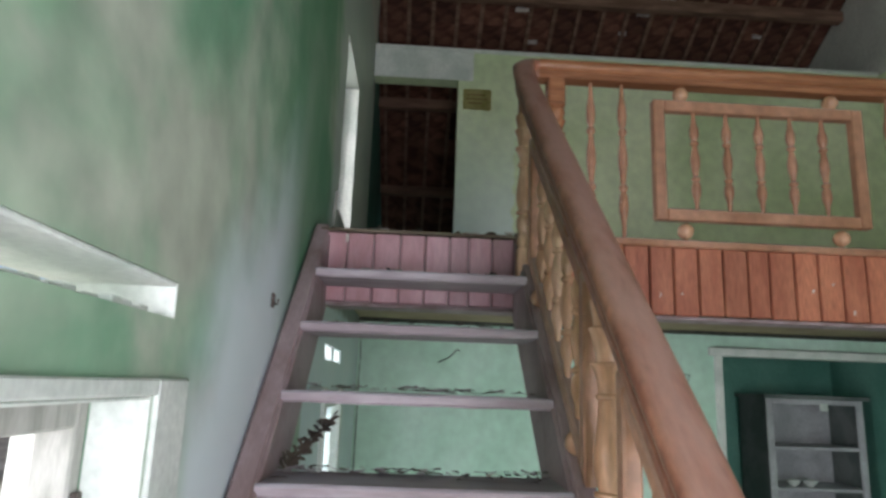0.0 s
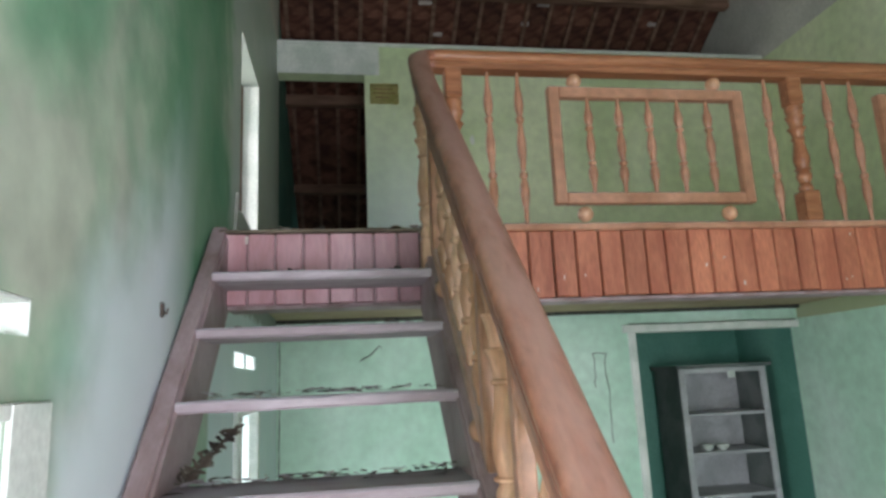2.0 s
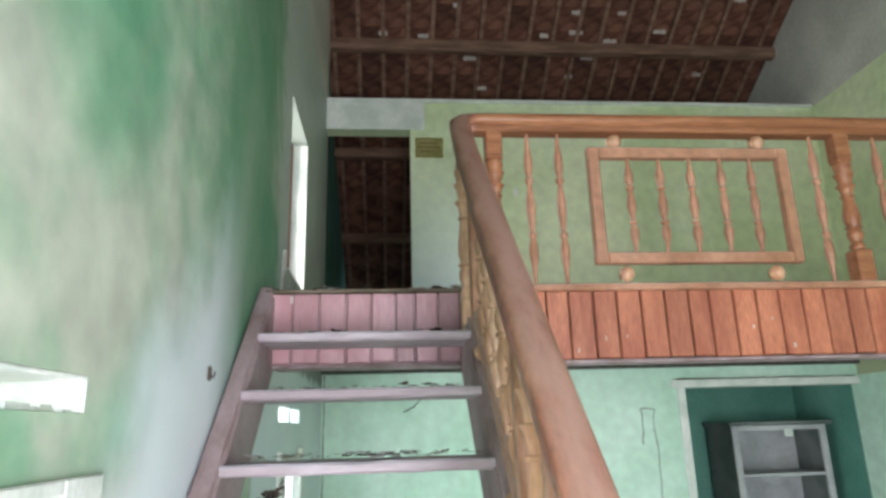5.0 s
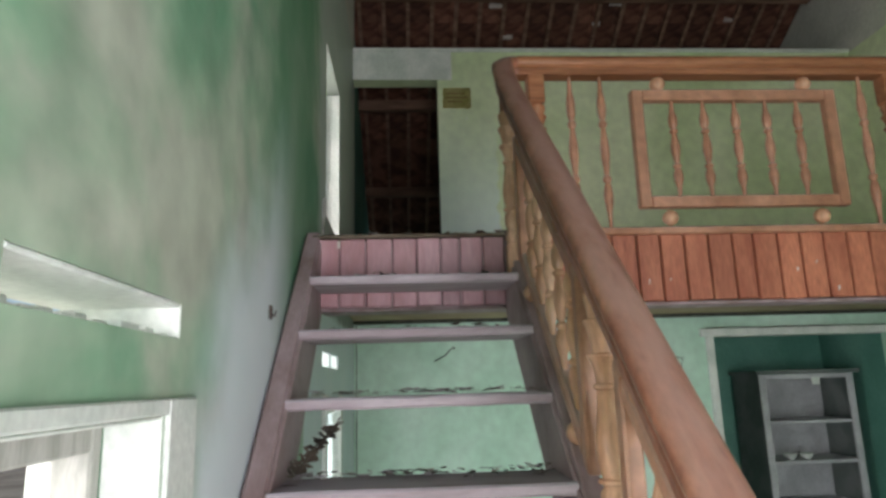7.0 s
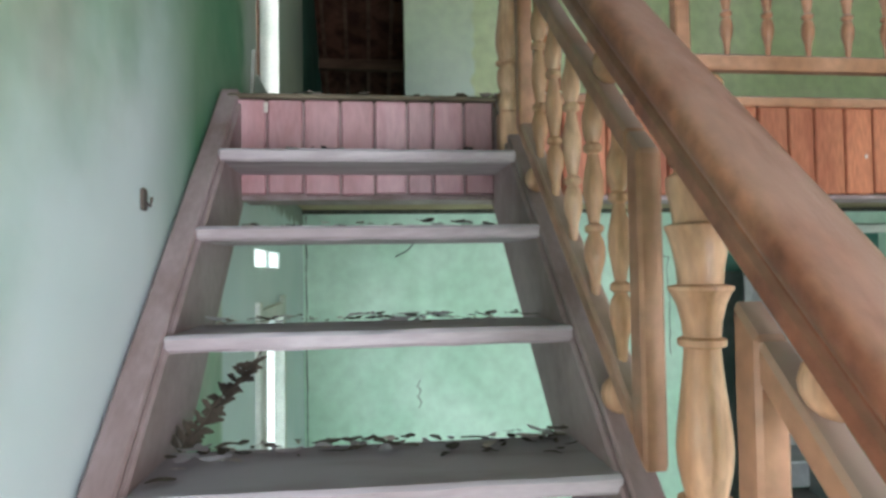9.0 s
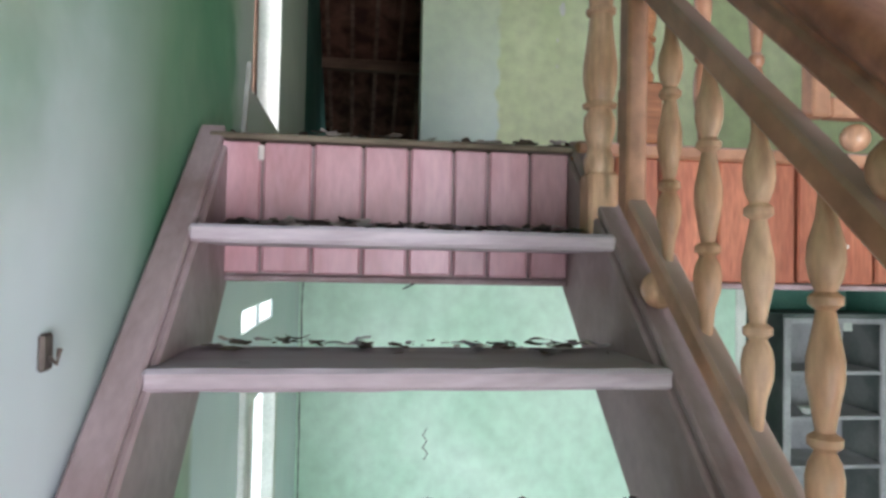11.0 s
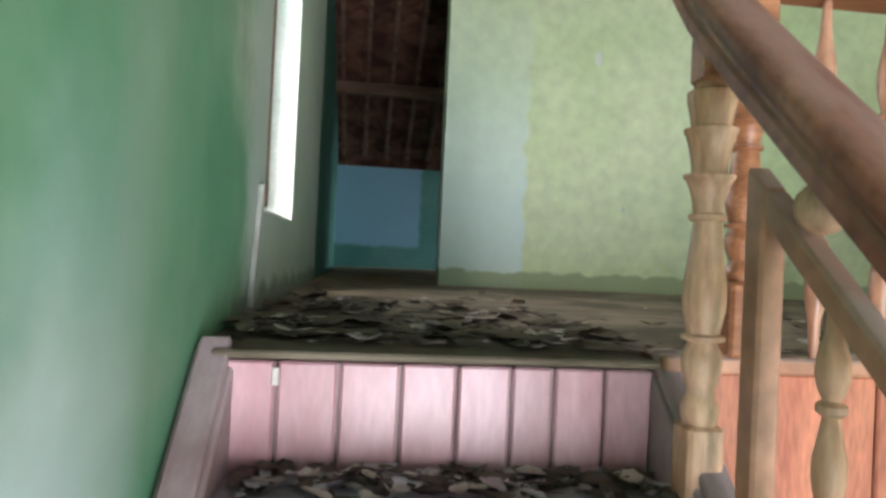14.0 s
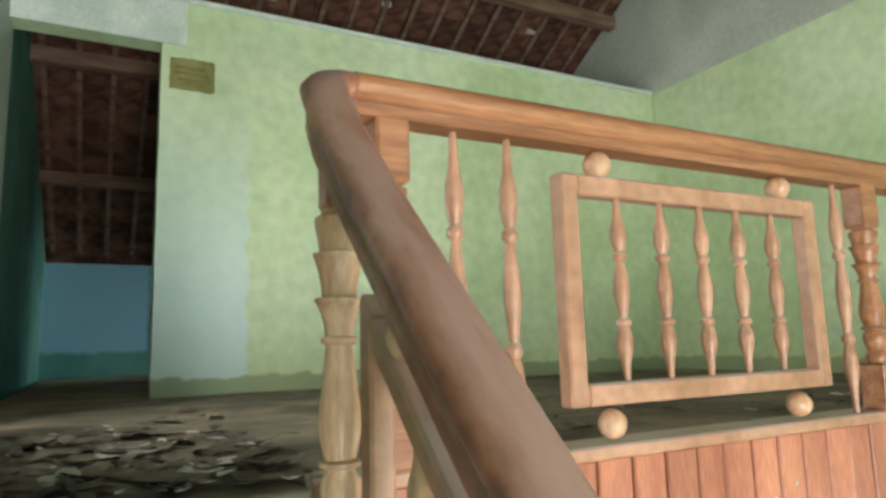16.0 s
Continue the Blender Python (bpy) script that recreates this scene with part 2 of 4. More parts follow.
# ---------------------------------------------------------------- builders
def painted_light_band(m, color):
    """Light lying on the wall along the stair, painted in pale with a ragged upper edge."""
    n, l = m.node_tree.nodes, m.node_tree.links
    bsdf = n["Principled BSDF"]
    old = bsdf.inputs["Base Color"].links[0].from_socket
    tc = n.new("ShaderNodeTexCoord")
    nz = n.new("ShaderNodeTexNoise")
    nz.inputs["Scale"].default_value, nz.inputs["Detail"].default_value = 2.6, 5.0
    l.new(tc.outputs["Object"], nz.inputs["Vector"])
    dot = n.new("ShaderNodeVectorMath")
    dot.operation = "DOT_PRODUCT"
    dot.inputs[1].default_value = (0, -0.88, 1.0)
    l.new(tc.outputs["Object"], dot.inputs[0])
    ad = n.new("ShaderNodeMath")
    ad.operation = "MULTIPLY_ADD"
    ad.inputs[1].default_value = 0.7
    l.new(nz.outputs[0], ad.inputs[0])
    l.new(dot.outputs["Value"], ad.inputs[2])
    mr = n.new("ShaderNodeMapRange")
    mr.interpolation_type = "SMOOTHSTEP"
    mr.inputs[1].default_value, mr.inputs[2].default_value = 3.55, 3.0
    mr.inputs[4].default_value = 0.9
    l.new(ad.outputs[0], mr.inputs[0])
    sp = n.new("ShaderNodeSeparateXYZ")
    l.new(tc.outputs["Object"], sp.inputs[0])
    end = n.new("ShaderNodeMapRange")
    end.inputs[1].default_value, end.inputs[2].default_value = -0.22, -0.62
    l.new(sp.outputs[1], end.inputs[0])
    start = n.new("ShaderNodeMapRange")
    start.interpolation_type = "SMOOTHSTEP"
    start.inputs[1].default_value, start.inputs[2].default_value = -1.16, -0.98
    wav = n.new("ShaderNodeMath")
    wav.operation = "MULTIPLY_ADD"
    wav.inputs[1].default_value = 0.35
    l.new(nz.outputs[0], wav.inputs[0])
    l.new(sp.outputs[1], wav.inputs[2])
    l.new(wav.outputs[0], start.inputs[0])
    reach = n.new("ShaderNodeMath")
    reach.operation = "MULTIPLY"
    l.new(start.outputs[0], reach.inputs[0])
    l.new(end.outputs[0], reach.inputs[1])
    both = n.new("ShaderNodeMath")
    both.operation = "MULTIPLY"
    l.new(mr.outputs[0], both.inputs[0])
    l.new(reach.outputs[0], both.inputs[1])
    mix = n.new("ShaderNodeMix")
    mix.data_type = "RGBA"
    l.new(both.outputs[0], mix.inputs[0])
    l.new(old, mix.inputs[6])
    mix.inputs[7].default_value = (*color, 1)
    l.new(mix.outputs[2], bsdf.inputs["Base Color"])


painted_light_band(LEFT_WALL, (0.80, 0.88, 0.92))


def link(name, bm, material, parent=None, smooth=False):
    me = bpy.data.meshes.new(name)
    bmesh.ops.recalc_face_normals(bm, faces=bm.faces)
    bm.to_mesh(me)
    bm.free()
    me.materials.append(material)
    if smooth:
        me.polygons.foreach_set("use_smooth", [True] * len(me.polygons))
        me.set_sharp_from_angle(angle=radians(38))
    ob = new(name, me)
    if parent:
        ob.parent = parent
    return ob


def part(name, bm, material, parent, label="", smooth=False):
    ob = link(name, bm, material, parent, smooth)
    if label:
        ob["label"] = label
    return ob


def box(lo, hi, bevel=0.0, bm=None):
    bm = bm or bmesh.new()
    vs = [bm.verts.new((x, y, z)) for x in (lo[0], hi[0]) for y in (lo[1], hi[1]) for z in (lo[2], hi[2])]
    fs = [bm.faces.new([vs[i] for i in q]) for q in ((0, 1, 3, 2), (4, 6, 7, 5), (0, 4, 5, 1), (2, 3, 7, 6), (0, 2, 6, 4), (1, 5, 7, 3))]
    if bevel:
        es = {e for f in fs for e in f.edges}
        bmesh.ops.bevel(bm, geom=list(es), offset=bevel, segments=1, affect="EDGES", profile=0.7)
    return bm


def prism(points, axis, a, b, bevel=0.0, bm=None):
    """A flat outline, given in the two other axes, drawn out along one axis."""
    bm = bm or bmesh.new()

    def at(p, v):
        q = list(p)
        q.insert(axis, v)
        return bm.verts.new(q)
    lo, hi = [at(p, a) for p in points], [at(p, b) for p in points]
    fs = [bm.faces.new(lo), bm.faces.new(hi[::-1])]
    for i in range(len(points)):
        j = (i + 1) % len(points)
        fs.append(bm.faces.new((lo[i], lo[j], hi[j], hi[i])))
    if bevel:
        es = {e for f in fs for e in f.edges}
        bmesh.ops.bevel(bm, geom=list(es), offset=bevel, segments=1, affect="EDGES", profile=0.7)
    return bm


def lathe(profile, at, seg=14, bm=None):
    bm = bm or bmesh.new()
    rings = []
    for z, r in profile:
        rings.append([bm.verts.new((at[0] + r * math.cos(k * math.tau / seg), at[1] + r * math.sin(k * math.tau / seg), at[2] + z)) for k in range(seg)])
    for a, b in zip(rings, rings[1:]):
        for k in range(seg):
            bm.faces.new((a[k], a[(k + 1) % seg], b[(k + 1) % seg], b[k]))
    bm.faces.new(rings[0][::-1])
    bm.faces.new(rings[-1])
    return bm


def sweep(points, outline, bm=None):
    """An outline (side, up) carried along a line of points."""
    bm = bm or bmesh.new()
    pts = [Vector(p) for p in points]
    rings = []
    for i, p in enumerate(pts):
        d = ((pts[i] - pts[i - 1]).normalized() if i else Vector()) + ((pts[i + 1] - pts[i]).normalized() if i + 1 < len(pts) else Vector())
        d.normalize()
        side = Vector((d.y, -d.x, 0)).normalized()
        up = side.cross(d)
        rings.append([bm.verts.new(p + side * s + up * u) for s, u in outline])
    m = len(outline)
    for a, b in zip(rings, rings[1:]):
        for k in range(m):
            bm.faces.new((a[k], a[(k + 1) % m], b[(k + 1) % m], b[k]))
    bm.faces.new(rings[0])
    bm.faces.new(rings[-1][::-1])
    return bm


def wall(name, lo, hi, axis, openings, material, label, parent=None):
    """A thick wall lying across the axis given, with openings right through it: (a0, a1, z0, z1) along its length."""
    along = 1 - axis
    us = sorted({lo[along], hi[along], *[v for o in openings for v in o[:2]]})
    zs = sorted({lo[2], hi[2], *[v for o in openings for v in o[2:]]})
    solid = {}
    for i in range(len(us) - 1):
        for k in range(len(zs) - 1):
            u, z = (us[i] + us[i + 1]) / 2, (zs[k] + zs[k + 1]) / 2
            solid[i, k] = not any(o[0] < u < o[1] and o[2] < z < o[3] for o in openings)
    bm = bmesh.new()

    def v(u, w, z):
        return bm.verts.new((w, u, z) if axis == 0 else (u, w, z))
    w0, w1 = lo[axis], hi[axis]
    for (i, k), s in solid.items():
        if not s:
            continue
        u0, u1, z0, z1 = us[i], us[i + 1], zs[k], zs[k + 1]
        for w in (w0, w1):
            bm.faces.new((v(u0, w, z0), v(u1, w, z0), v(u1, w, z1), v(u0, w, z1)))
        for di, dk, q in ((-1, 0, ((u0, z0), (u0, z1))), (1, 0, ((u1, z0), (u1, z1))), (0, -1, ((u0, z0), (u1, z0))), (0, 1, ((u0, z1), (u1, z1)))):
            if not solid.get((i + di, k + dk), False):
                (ua, za), (ub, zb) = q
                bm.faces.new((v(ua, w0, za), v(ub, w0, zb), v(ub, w1, zb), v(ua, w1, za)))
    bmesh.ops.remove_doubles(bm, verts=bm.verts, dist=1e-5)
    return tagged(link(name, bm, material), label, "wall", kind="structure")


def setting(name, bm, material, label, category):
    return tagged(link(name, bm, material), label, category, kind="structure")


def thing(name, at, label, category, group=""):
    ob = new(name)
    ob.location = at
    ob.empty_display_size = 0.05
    bpy.context.view_layer.update()
    return tagged(ob, label, category, group)


def under(ob, parent):
    ob.parent = parent
    ob.matrix_parent_inverse = Matrix.Translation(parent.matrix_basis.translation).inverted()
    return ob


def piece(name, bm, material, parent, label="", smooth=False):
    """A part whose mesh is given in world metres, under a thing with a place of its own."""
    ob = part(name, bm, material, None, label, smooth)
    if parent.parent:
        ob.parent = parent
        ob.matrix_parent_inverse = (Matrix.Translation(parent.parent.matrix_basis.translation) @ parent.matrix_parent_inverse @ parent.matrix_basis).inverted()
    else:
        under(ob, parent)
    return ob


# ---------------------------------------------------------------- measures
X1 = 4.2                  # inner face of the east wall
YB = 2.45                 # face of the back wall
TOP = 2.40                # mezzanine floor
FRONT = -3.7
RIDGE_Y, SLOPE = -1.2, 0.55


def roof_z(y):
    return 5.03 + SLOPE * (3.38 - y) if y > RIDGE_Y else 5.03 + SLOPE * (3.38 - RIDGE_Y) - SLOPE * (RIDGE_Y - y)


def stair_z(y):
    """Upper edge of the stair's stringers."""
    return 2.40 + 0.88 * y


# ---------------------------------------------------------------- structure
setting("ground", box((-300, -300, -0.3), (300, 300, -0.06)), EARTH, "bare brown earth around the old house", "ground")
setting("backdrop", box((-7.1, -9, -0.05), (-7.0, 9, 9)), SKY_GLOW, "hazy bright sky beyond the west openings", "sky")
setting("floor", box((-0.2, FRONT - 0.2, -0.05), (X1 + 0.2, 6.2, 0.0)), CONCRETE, "grey worn cement floor of the lower room", "floor")
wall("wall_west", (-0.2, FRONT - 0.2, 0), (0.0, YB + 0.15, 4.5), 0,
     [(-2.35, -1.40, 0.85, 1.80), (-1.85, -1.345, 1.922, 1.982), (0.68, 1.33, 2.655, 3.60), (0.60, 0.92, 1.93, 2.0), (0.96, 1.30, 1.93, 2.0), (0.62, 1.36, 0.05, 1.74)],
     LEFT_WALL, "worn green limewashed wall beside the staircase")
wall("wall_east_lower", (X1, FRONT - 0.2, 0), (X1 + 0.2, YB + 0.15, 2.2), 0, [], LOWER_WALL, "mint green limewashed lower side wall")
wall("wall_east_upper", (X1, FRONT - 0.2, 2.2), (X1 + 0.2, YB + 0.15, 4.5), 0, [], UPPER_WALL, "pale green limewashed upper side wall")
# assumed front wall, out of view; its openings are added for the fill lamps
wall("wall_south", (0, FRONT - 0.2, 0), (X1, FRONT, 4.5), 1, [(0.3, 1.6, 0.0, 2.3), (1.0, 3.8, 3.1, 4.35), (2.6, 3.8, 0.9, 2.2)], LOWER_WALL, "unseen green front wall with openings added for fill lamps")
wall("wall_north_lower", (0, YB + 0.05, 0), (X1, YB + 0.15, TOP - 0.1), 1, [(2.74, X1, 0.0, 2.15)], LOWER_WALL, "mint green limewashed wall beneath the mezzanine")
wall("wall_north_upper", (0, YB, TOP), (X1, YB + 0.15, 4.5), 1, [(0.0, 0.68, TOP, 4.26)], UPPER_WALL, "pale green wall with a dark doorway")
for nm, a, b in (("gable_west", -0.2, 0.0), ("gable_east", X1, X1 + 0.2)):
    setting("wall_" + nm, prism([(FRONT - 0.2, 4.5), (YB + 0.15, 4.5), (YB + 0.15, roof_z(YB + 0.15)), (RIDGE_Y, roof_z(RIDGE_Y)), (FRONT - 0.2, roof_z(FRONT - 0.2))], 0, a, b), GABLE, "bare whitish gable wall under the roof", "wall")
setting("wall_south_top", box((0, FRONT - 0.2, 4.5), (X1, FRONT, roof_z(FRONT) - 0.02)), GABLE, "bare whitish wall top under the eaves", "wall")
for nm, a, b in (("back_room_west", -0.25, -0.05), ("back_room_east", X1, X1 + 0.2)):
    if a < 0:
        setting("wall_" + nm, prism([(YB + 0.15, 0), (6.2, 0), (6.2, roof_z(6.2)), (YB + 0.15, roof_z(YB + 0.15))], 0, a, b), TEAL, "teal limewashed wall of the back room", "wall")
    else:
        # opening added out of view for the back room's fill lamp
        wall("wall_" + nm, (a, YB + 0.15, 0), (b, 6.2, roof_z(6.2)), 0, [(4.05, 5.15, 2.8, 3.4)], TEAL, "dark teal wall of the back room with an added opening")
        setting("wall_back_room_gable", prism([(YB + 0.15, roof_z(6.2)), (6.2, roof_z(6.2)), (YB + 0.15, roof_z(YB + 0.15))], 0, a, b), GABLE, "whitish gable wall of the back room", "wall")
setting("wall_back_room_north", box((-0.05, 6.0, 0), (X1, 6.2, roof_z(6.2))), BLUE_WALL, "teal far wall with a blue painted field", "wall")
setting("wall_back_room_partition", box((2.45, YB + 0.15, 0), (2.55, 3.5, TOP - 0.15)), TEAL, "dark teal wall of the lower back room", "wall")
setting("wall_back_room_inner", box((2.55, 3.4, 0), (X1, 3.5, TOP - 0.15)), TEAL, "dark teal wall behind the cabinet", "wall")
setting("floor_mezzanine", box((0.0, 0.02, TOP - 0.09), (X1, 6.0, TOP - 0.004)), SLAB, "wooden mezzanine deck", "floor")
setting("beam_mezzanine", box((0.0, 0.0, 2.12), (X1, 0.16, TOP - 0.09), 0.004), SLAB, "long timber edge beam under the mezzanine", "beam")
setting("ceiling_trim", box((0.0, YB - 0.0, 2.285), (X1, YB + 0.05, 2.309), 0.003), CRACK, "dark strip along the joint of wall and deck", "trim")


def doorway_trim():
    d = thing("door_frame", (3.44, YB + 0.05, 0), "chipped white wooden frame around the lower doorway", "door frame")
    d["kind"] = "structure"
    y0, y1 = YB + 0.02, YB + 0.16
    piece("lintel", box((2.66, y0, 2.13), (4.19, y1, 2.19), 0.004), WHITE_TRIM, d)
    piece("jamb", box((2.70, y0 + 0.005, 0), (2.76, y1 - 0.004, 2.13), 0.004), WHITE_TRIM, d)


doorway_trim()
setting("trim_wall_head", box((0.0, YB - 0.012, 4.25), (0.80, YB - 0.001, 4.5), 0.003), WHITE_TRIM, "whitewashed band above the upper doorway", "trim")
setting("trim_wall_top", box((0.0, YB - 0.02, 4.5), (X1, YB + 0.15, 4.53), 0.004), WHITE_TRIM, "pale plaster cap along the wall top", "trim")


# ---------------------------------------------------------------- west windows
def west_window():
    w = thing("window_1", (-0.1, -1.89, 0.85), "weathered grey wooden casement window in a white reveal", "window")
    w["kind"] = "structure"
    a, b, z0, z1 = -2.35, -1.40, 0.85, 1.80
    band = bmesh.new()
    for q in (((0.0, b + 0.0, z0 - 0.04), (0.010, b + 0.135, z1 + 0.025)), ((0.0, a - 0.10, z0 - 0.04), (0.010, a, z1 + 0.025)), ((0.0, a, z1), (0.010, b, z1 + 0.025)), ((0.0, a, z0 - 0.06), (0.010, b, z0))):
        box(*q, 0.003, band)
    piece("surround", band, WHITE_TRIM, w, "chalky white painted surround")
    fr = bmesh.new()
    for q in (((-0.15, b - 0.035, z0), (-0.09, b - 0.002, z1)), ((-0.15, a + 0.002, z0), (-0.09, a + 0.05, z1)), ((-0.15, a + 0.05, z1 - 0.05), (-0.09, b - 0.035, z1)), ((-0.15, a + 0.05, z0), (-0.09, b - 0.035, z0 + 0.05)), ((-0.14, -1.90, z0 + 0.05), (-0.10, -1.86, z1 - 0.05))):
        box(*q, 0.004, fr)
    f = piece("window_frame", fr, SHUTTER, w, "weathered grey wooden frame")
    piece("latch", box((-0.09, b - 0.028, 1.60), (-0.078, b - 0.012, 1.66), 0.002), IRON, f)
    for nm, lo, hi in (("reveal", (-0.088, b - 0.006, z0), (0.0, b - 0.001, z1)), ("reveal", (-0.198, b - 0.006, z0), (-0.152, b - 0.001, z1)), ("reveal", (-0.088, a, z1 - 0.006), (0.0, b - 0.007, z1 - 0.001)), ("sill", (-0.088, a, z0 + 0.001), (0.02, b - 0.007, z0 + 0.02))):
        piece(nm, box(lo, hi, 0.0015), WHITE_TRIM, w)
    for z in (1.30, 1.55):
        piece("bar", sweep([(-0.06, a + 0.004, z - 0.01), (-0.055, -1.9, z - 0.016), (-0.06, b - 0.004, z)], [(0.006 * math.cos(k), 0.006 * math.sin(k)) for k in (0, 1.05, 2.1, 3.14, 4.2, 5.24)]), IRON, w, "thin rusty iron bar across the opening")


west_window()


def small_openings():
    s = thing("window_2", (-0.1, -1.6, 1.92), "narrow ventilation slot with broken white plaster edge", "ventilation slot")
    s["kind"] = "structure"
    bm = bmesh.new()
    for k in range(14):
        y = -1.845 + k * 0.0355
        h = random.uniform(0.004, 0.013)
        box((-0.19, y, 1.9225), (random.uniform(-0.03, -0.008), y + 0.034, 1.9225 + h), 0.002, bm)
    piece("reveal", box((-0.195, -1.353, 1.923), (0.001, -1.3455, 1.981), 0.002), WHITE_TRIM, s)
    piece("reveal", box((-0.195, -1.849, 1.974), (0.001, -1.354, 1.9815), 0.002), WHITE_TRIM, s)
    piece("broken_sill", bm, WHITE_TRIM, s, "crumbled plaster sill")
    t = thing("window_3", (-0.1, 1.0, 2.655), "tall narrow unglazed window slit, white reveal", "window")
    t["kind"] = "structure"
    piece("reveal", box((-0.085, 1.315, 2.66), (0.004, 1.329, 3.595), 0.002), WHITE_TRIM, t, "bright white reveal")
    piece("sill", prism([(-0.19, 2.657), (0.004, 2.657), (0.004, 2.663), (-0.19, 2.705)], 1, 0.685, 1.312), WHITE_TRIM, t)
    piece("stop", box((-0.17, 1.265, 2.71), (-0.087, 1.327, 3.59), 0.003), PURLIN, t, "brown wooden stop")
    piece("strip", prism([(0.47, 2.42), (0.50, 2.42), (0.585, 2.72), (0.565, 2.72)], 0, 0.001, 0.014, 0.002), SHUTTER, t, "pale wooden strip below the slit")
    for k, (y0, y1) in enumerate(((0.60, 0.92), (0.96, 1.30))):
        v = thing("window_4", (-0.02, (y0 + y1) / 2, 1.93), "small bright frosted vent pane under the mezzanine", "vent window")
        v["kind"] = "structure"
        piece("pane", box((-0.012, y0 + 0.001, 1.931), (-0.006, y1 - 0.001, 1.999)), FROSTED, v)
    d = thing("door_1", (-0.1, 0.99, 0.05), "white framed side opening under the mezzanine", "door")
    d["kind"] = "structure"
    for nm, lo, hi in (("jamb", (-0.03, 1.30, 0.05), (0.02, 1.375, 1.80)), ("jamb", (-0.03, 0.60, 0.05), (0.02, 0.655, 1.80)), ("lintel", (-0.03, 0.655, 1.71), (0.02, 1.30, 1.77))):
        piece(nm, box(lo, hi, 0.004), WHITE_TRIM, d)
    piece("door_leaf", box((-0.09, 0.98, 0.06), (-0.06, 1.298, 1.70), 0.004), SHUTTER, d, "weathered grey door leaf")


small_openings()


# ---------------------------------------------------------------- staircase
RISE, GO = 0.2, 0.222
N_TREADS = 11


def staircase():
    st = thing("staircase", (0.42, -2.3, 0), "steep open-riser wooden staircase, dusty mauve paint", "staircase")
    y0, y1 = -2.72, -0.001
    for x0, x1 in ((0.004, 0.07), (0.765, 0.83)):
        out = [(y0, 0.0), (y0 + 0.33, 0.0), (y1, stair_z(y1) - 0.30), (y1, stair_z(y1)), (y0, stair_z(y0) + 0.0)]
        s = piece("stringer", prism(out, 0, x0, x1, 0.004), STRINGER_WOOD, st)
        cap = [(y0 + 0.02, stair_z(y0 + 0.02) + 0.001), (y1 - 0.004, stair_z(y1 - 0.004) + 0.001), (y1 - 0.004, stair_z(y1) + 0.02), (y0 + 0.02, stair_z(y0) + 0.036)]
        piece("moulding", prism(cap, 0, x0 + 0.008, x1 - 0.008, 0.004), STRINGER_WOOD, s)
    for k in range(N_TREADS):
        z = 2.205 - RISE * k
        yf = -0.27 - (GO - 0.008 + 0.001 * min(k, 8)) * k
        bm = box((0.058, yf, z - 0.03), (0.776, yf + 0.245 if k else -0.034, z), 0.006)
        rng = random.Random(k)
        bmesh.ops.subdivide_edges(bm, edges=[e for e in bm.edges if abs(e.verts[0].co.x - e.verts[1].co.x) > 0.5], cuts=9, use_grid_fill=True)
        for v in bm.verts:
            if v.co.y < yf + 0.012 and 0.08 < v.co.x < 0.76:
                v.co.y += rng.uniform(0, 0.003)
                v.co.z += rng.uniform(-0.0012, 0.0012)
        piece("tread", bm, TREAD_WOOD, st)


staircase()


# ---------------------------------------------------------------- fascia of boards
def fascia():
    f = thing("wooden_fascia", (2.1, 0, 2.12), "vertical tongue boards, red-brown paint, facing the mezzanine edge", "panelling")
    x, k = 0.07, 0
    edges = [0.032, 0.137, 0.236, 0.336, 0.430, 0.521, 0.594, 0.682, 0.768, 0.868, 0.968, 1.101, 1.19, 1.288, 1.381, 1.478, 1.574, 1.671, 1.756, 1.856, 1.949, 2.045, 2.142, 2.236, 2.332, 2.415]
    while edges[-1] < X1 - 0.12:
        edges.append(edges[-1] + 0.097 + random.uniform(-0.006, 0.006))
    edges[-1] = X1 - 0.004
    for a, b in zip(edges, edges[1:]):
        d = random.uniform(0, 0.004)
        pink = b < 0.78
        piece("board", box((a + 0.003, -0.030 - d, 2.119 + random.uniform(0, 0.005)), (b - 0.003, -0.004, 2.383), 0.004), BOARD_PINK if pink else BOARD_RED, f)
    piece("backing", box((0.77, -0.012, 2.12), (X1 - 0.004, -0.001, 2.38)), CRACK, f, "dark joint behind the boards")
    piece("backing", box((0.032, -0.016, 2.12), (0.769, -0.001, 2.38)), STRINGER_WOOD, f, "mauve joint behind the landing boards")
    piece("top_trim", box((0.78, -0.045, 2.383), (X1 - 0.004, 0.06, 2.412), 0.005), FRAME_WOOD, f, "tan wooden base rail")
    piece("nosing", box((0.035, -0.036, 2.387), (0.778, 0.10, 2.400), 0.004), FLOORBOARD, f, "dusty landing nosing")
    piece("bottom_trim", box((0.07, -0.030, 2.106), (X1 - 0.004, 0.10, 2.118), 0.003), STRINGER_WOOD, f)


fascia()


# ---------------------------------------------------------------- railings
RAIL_SIDE = [(0.0, -0.045), (0.036, -0.045), (0.041, -0.040), (0.042, -0.022), (0.035, -0.016), (0.035, -0.010), (0.047, -0.002), (0.052, 0.008), (0.053, 0.018), (0.049, 0.029), (0.040, 0.037), (0.028, 0.042), (0.014, 0.045)]
RAIL_OUT = RAIL_SIDE + [(0.0, 0.046)] + [(-a, b) for a, b in RAIL_SIDE[:0:-1]]
SX = 0.795
HX = 0.782


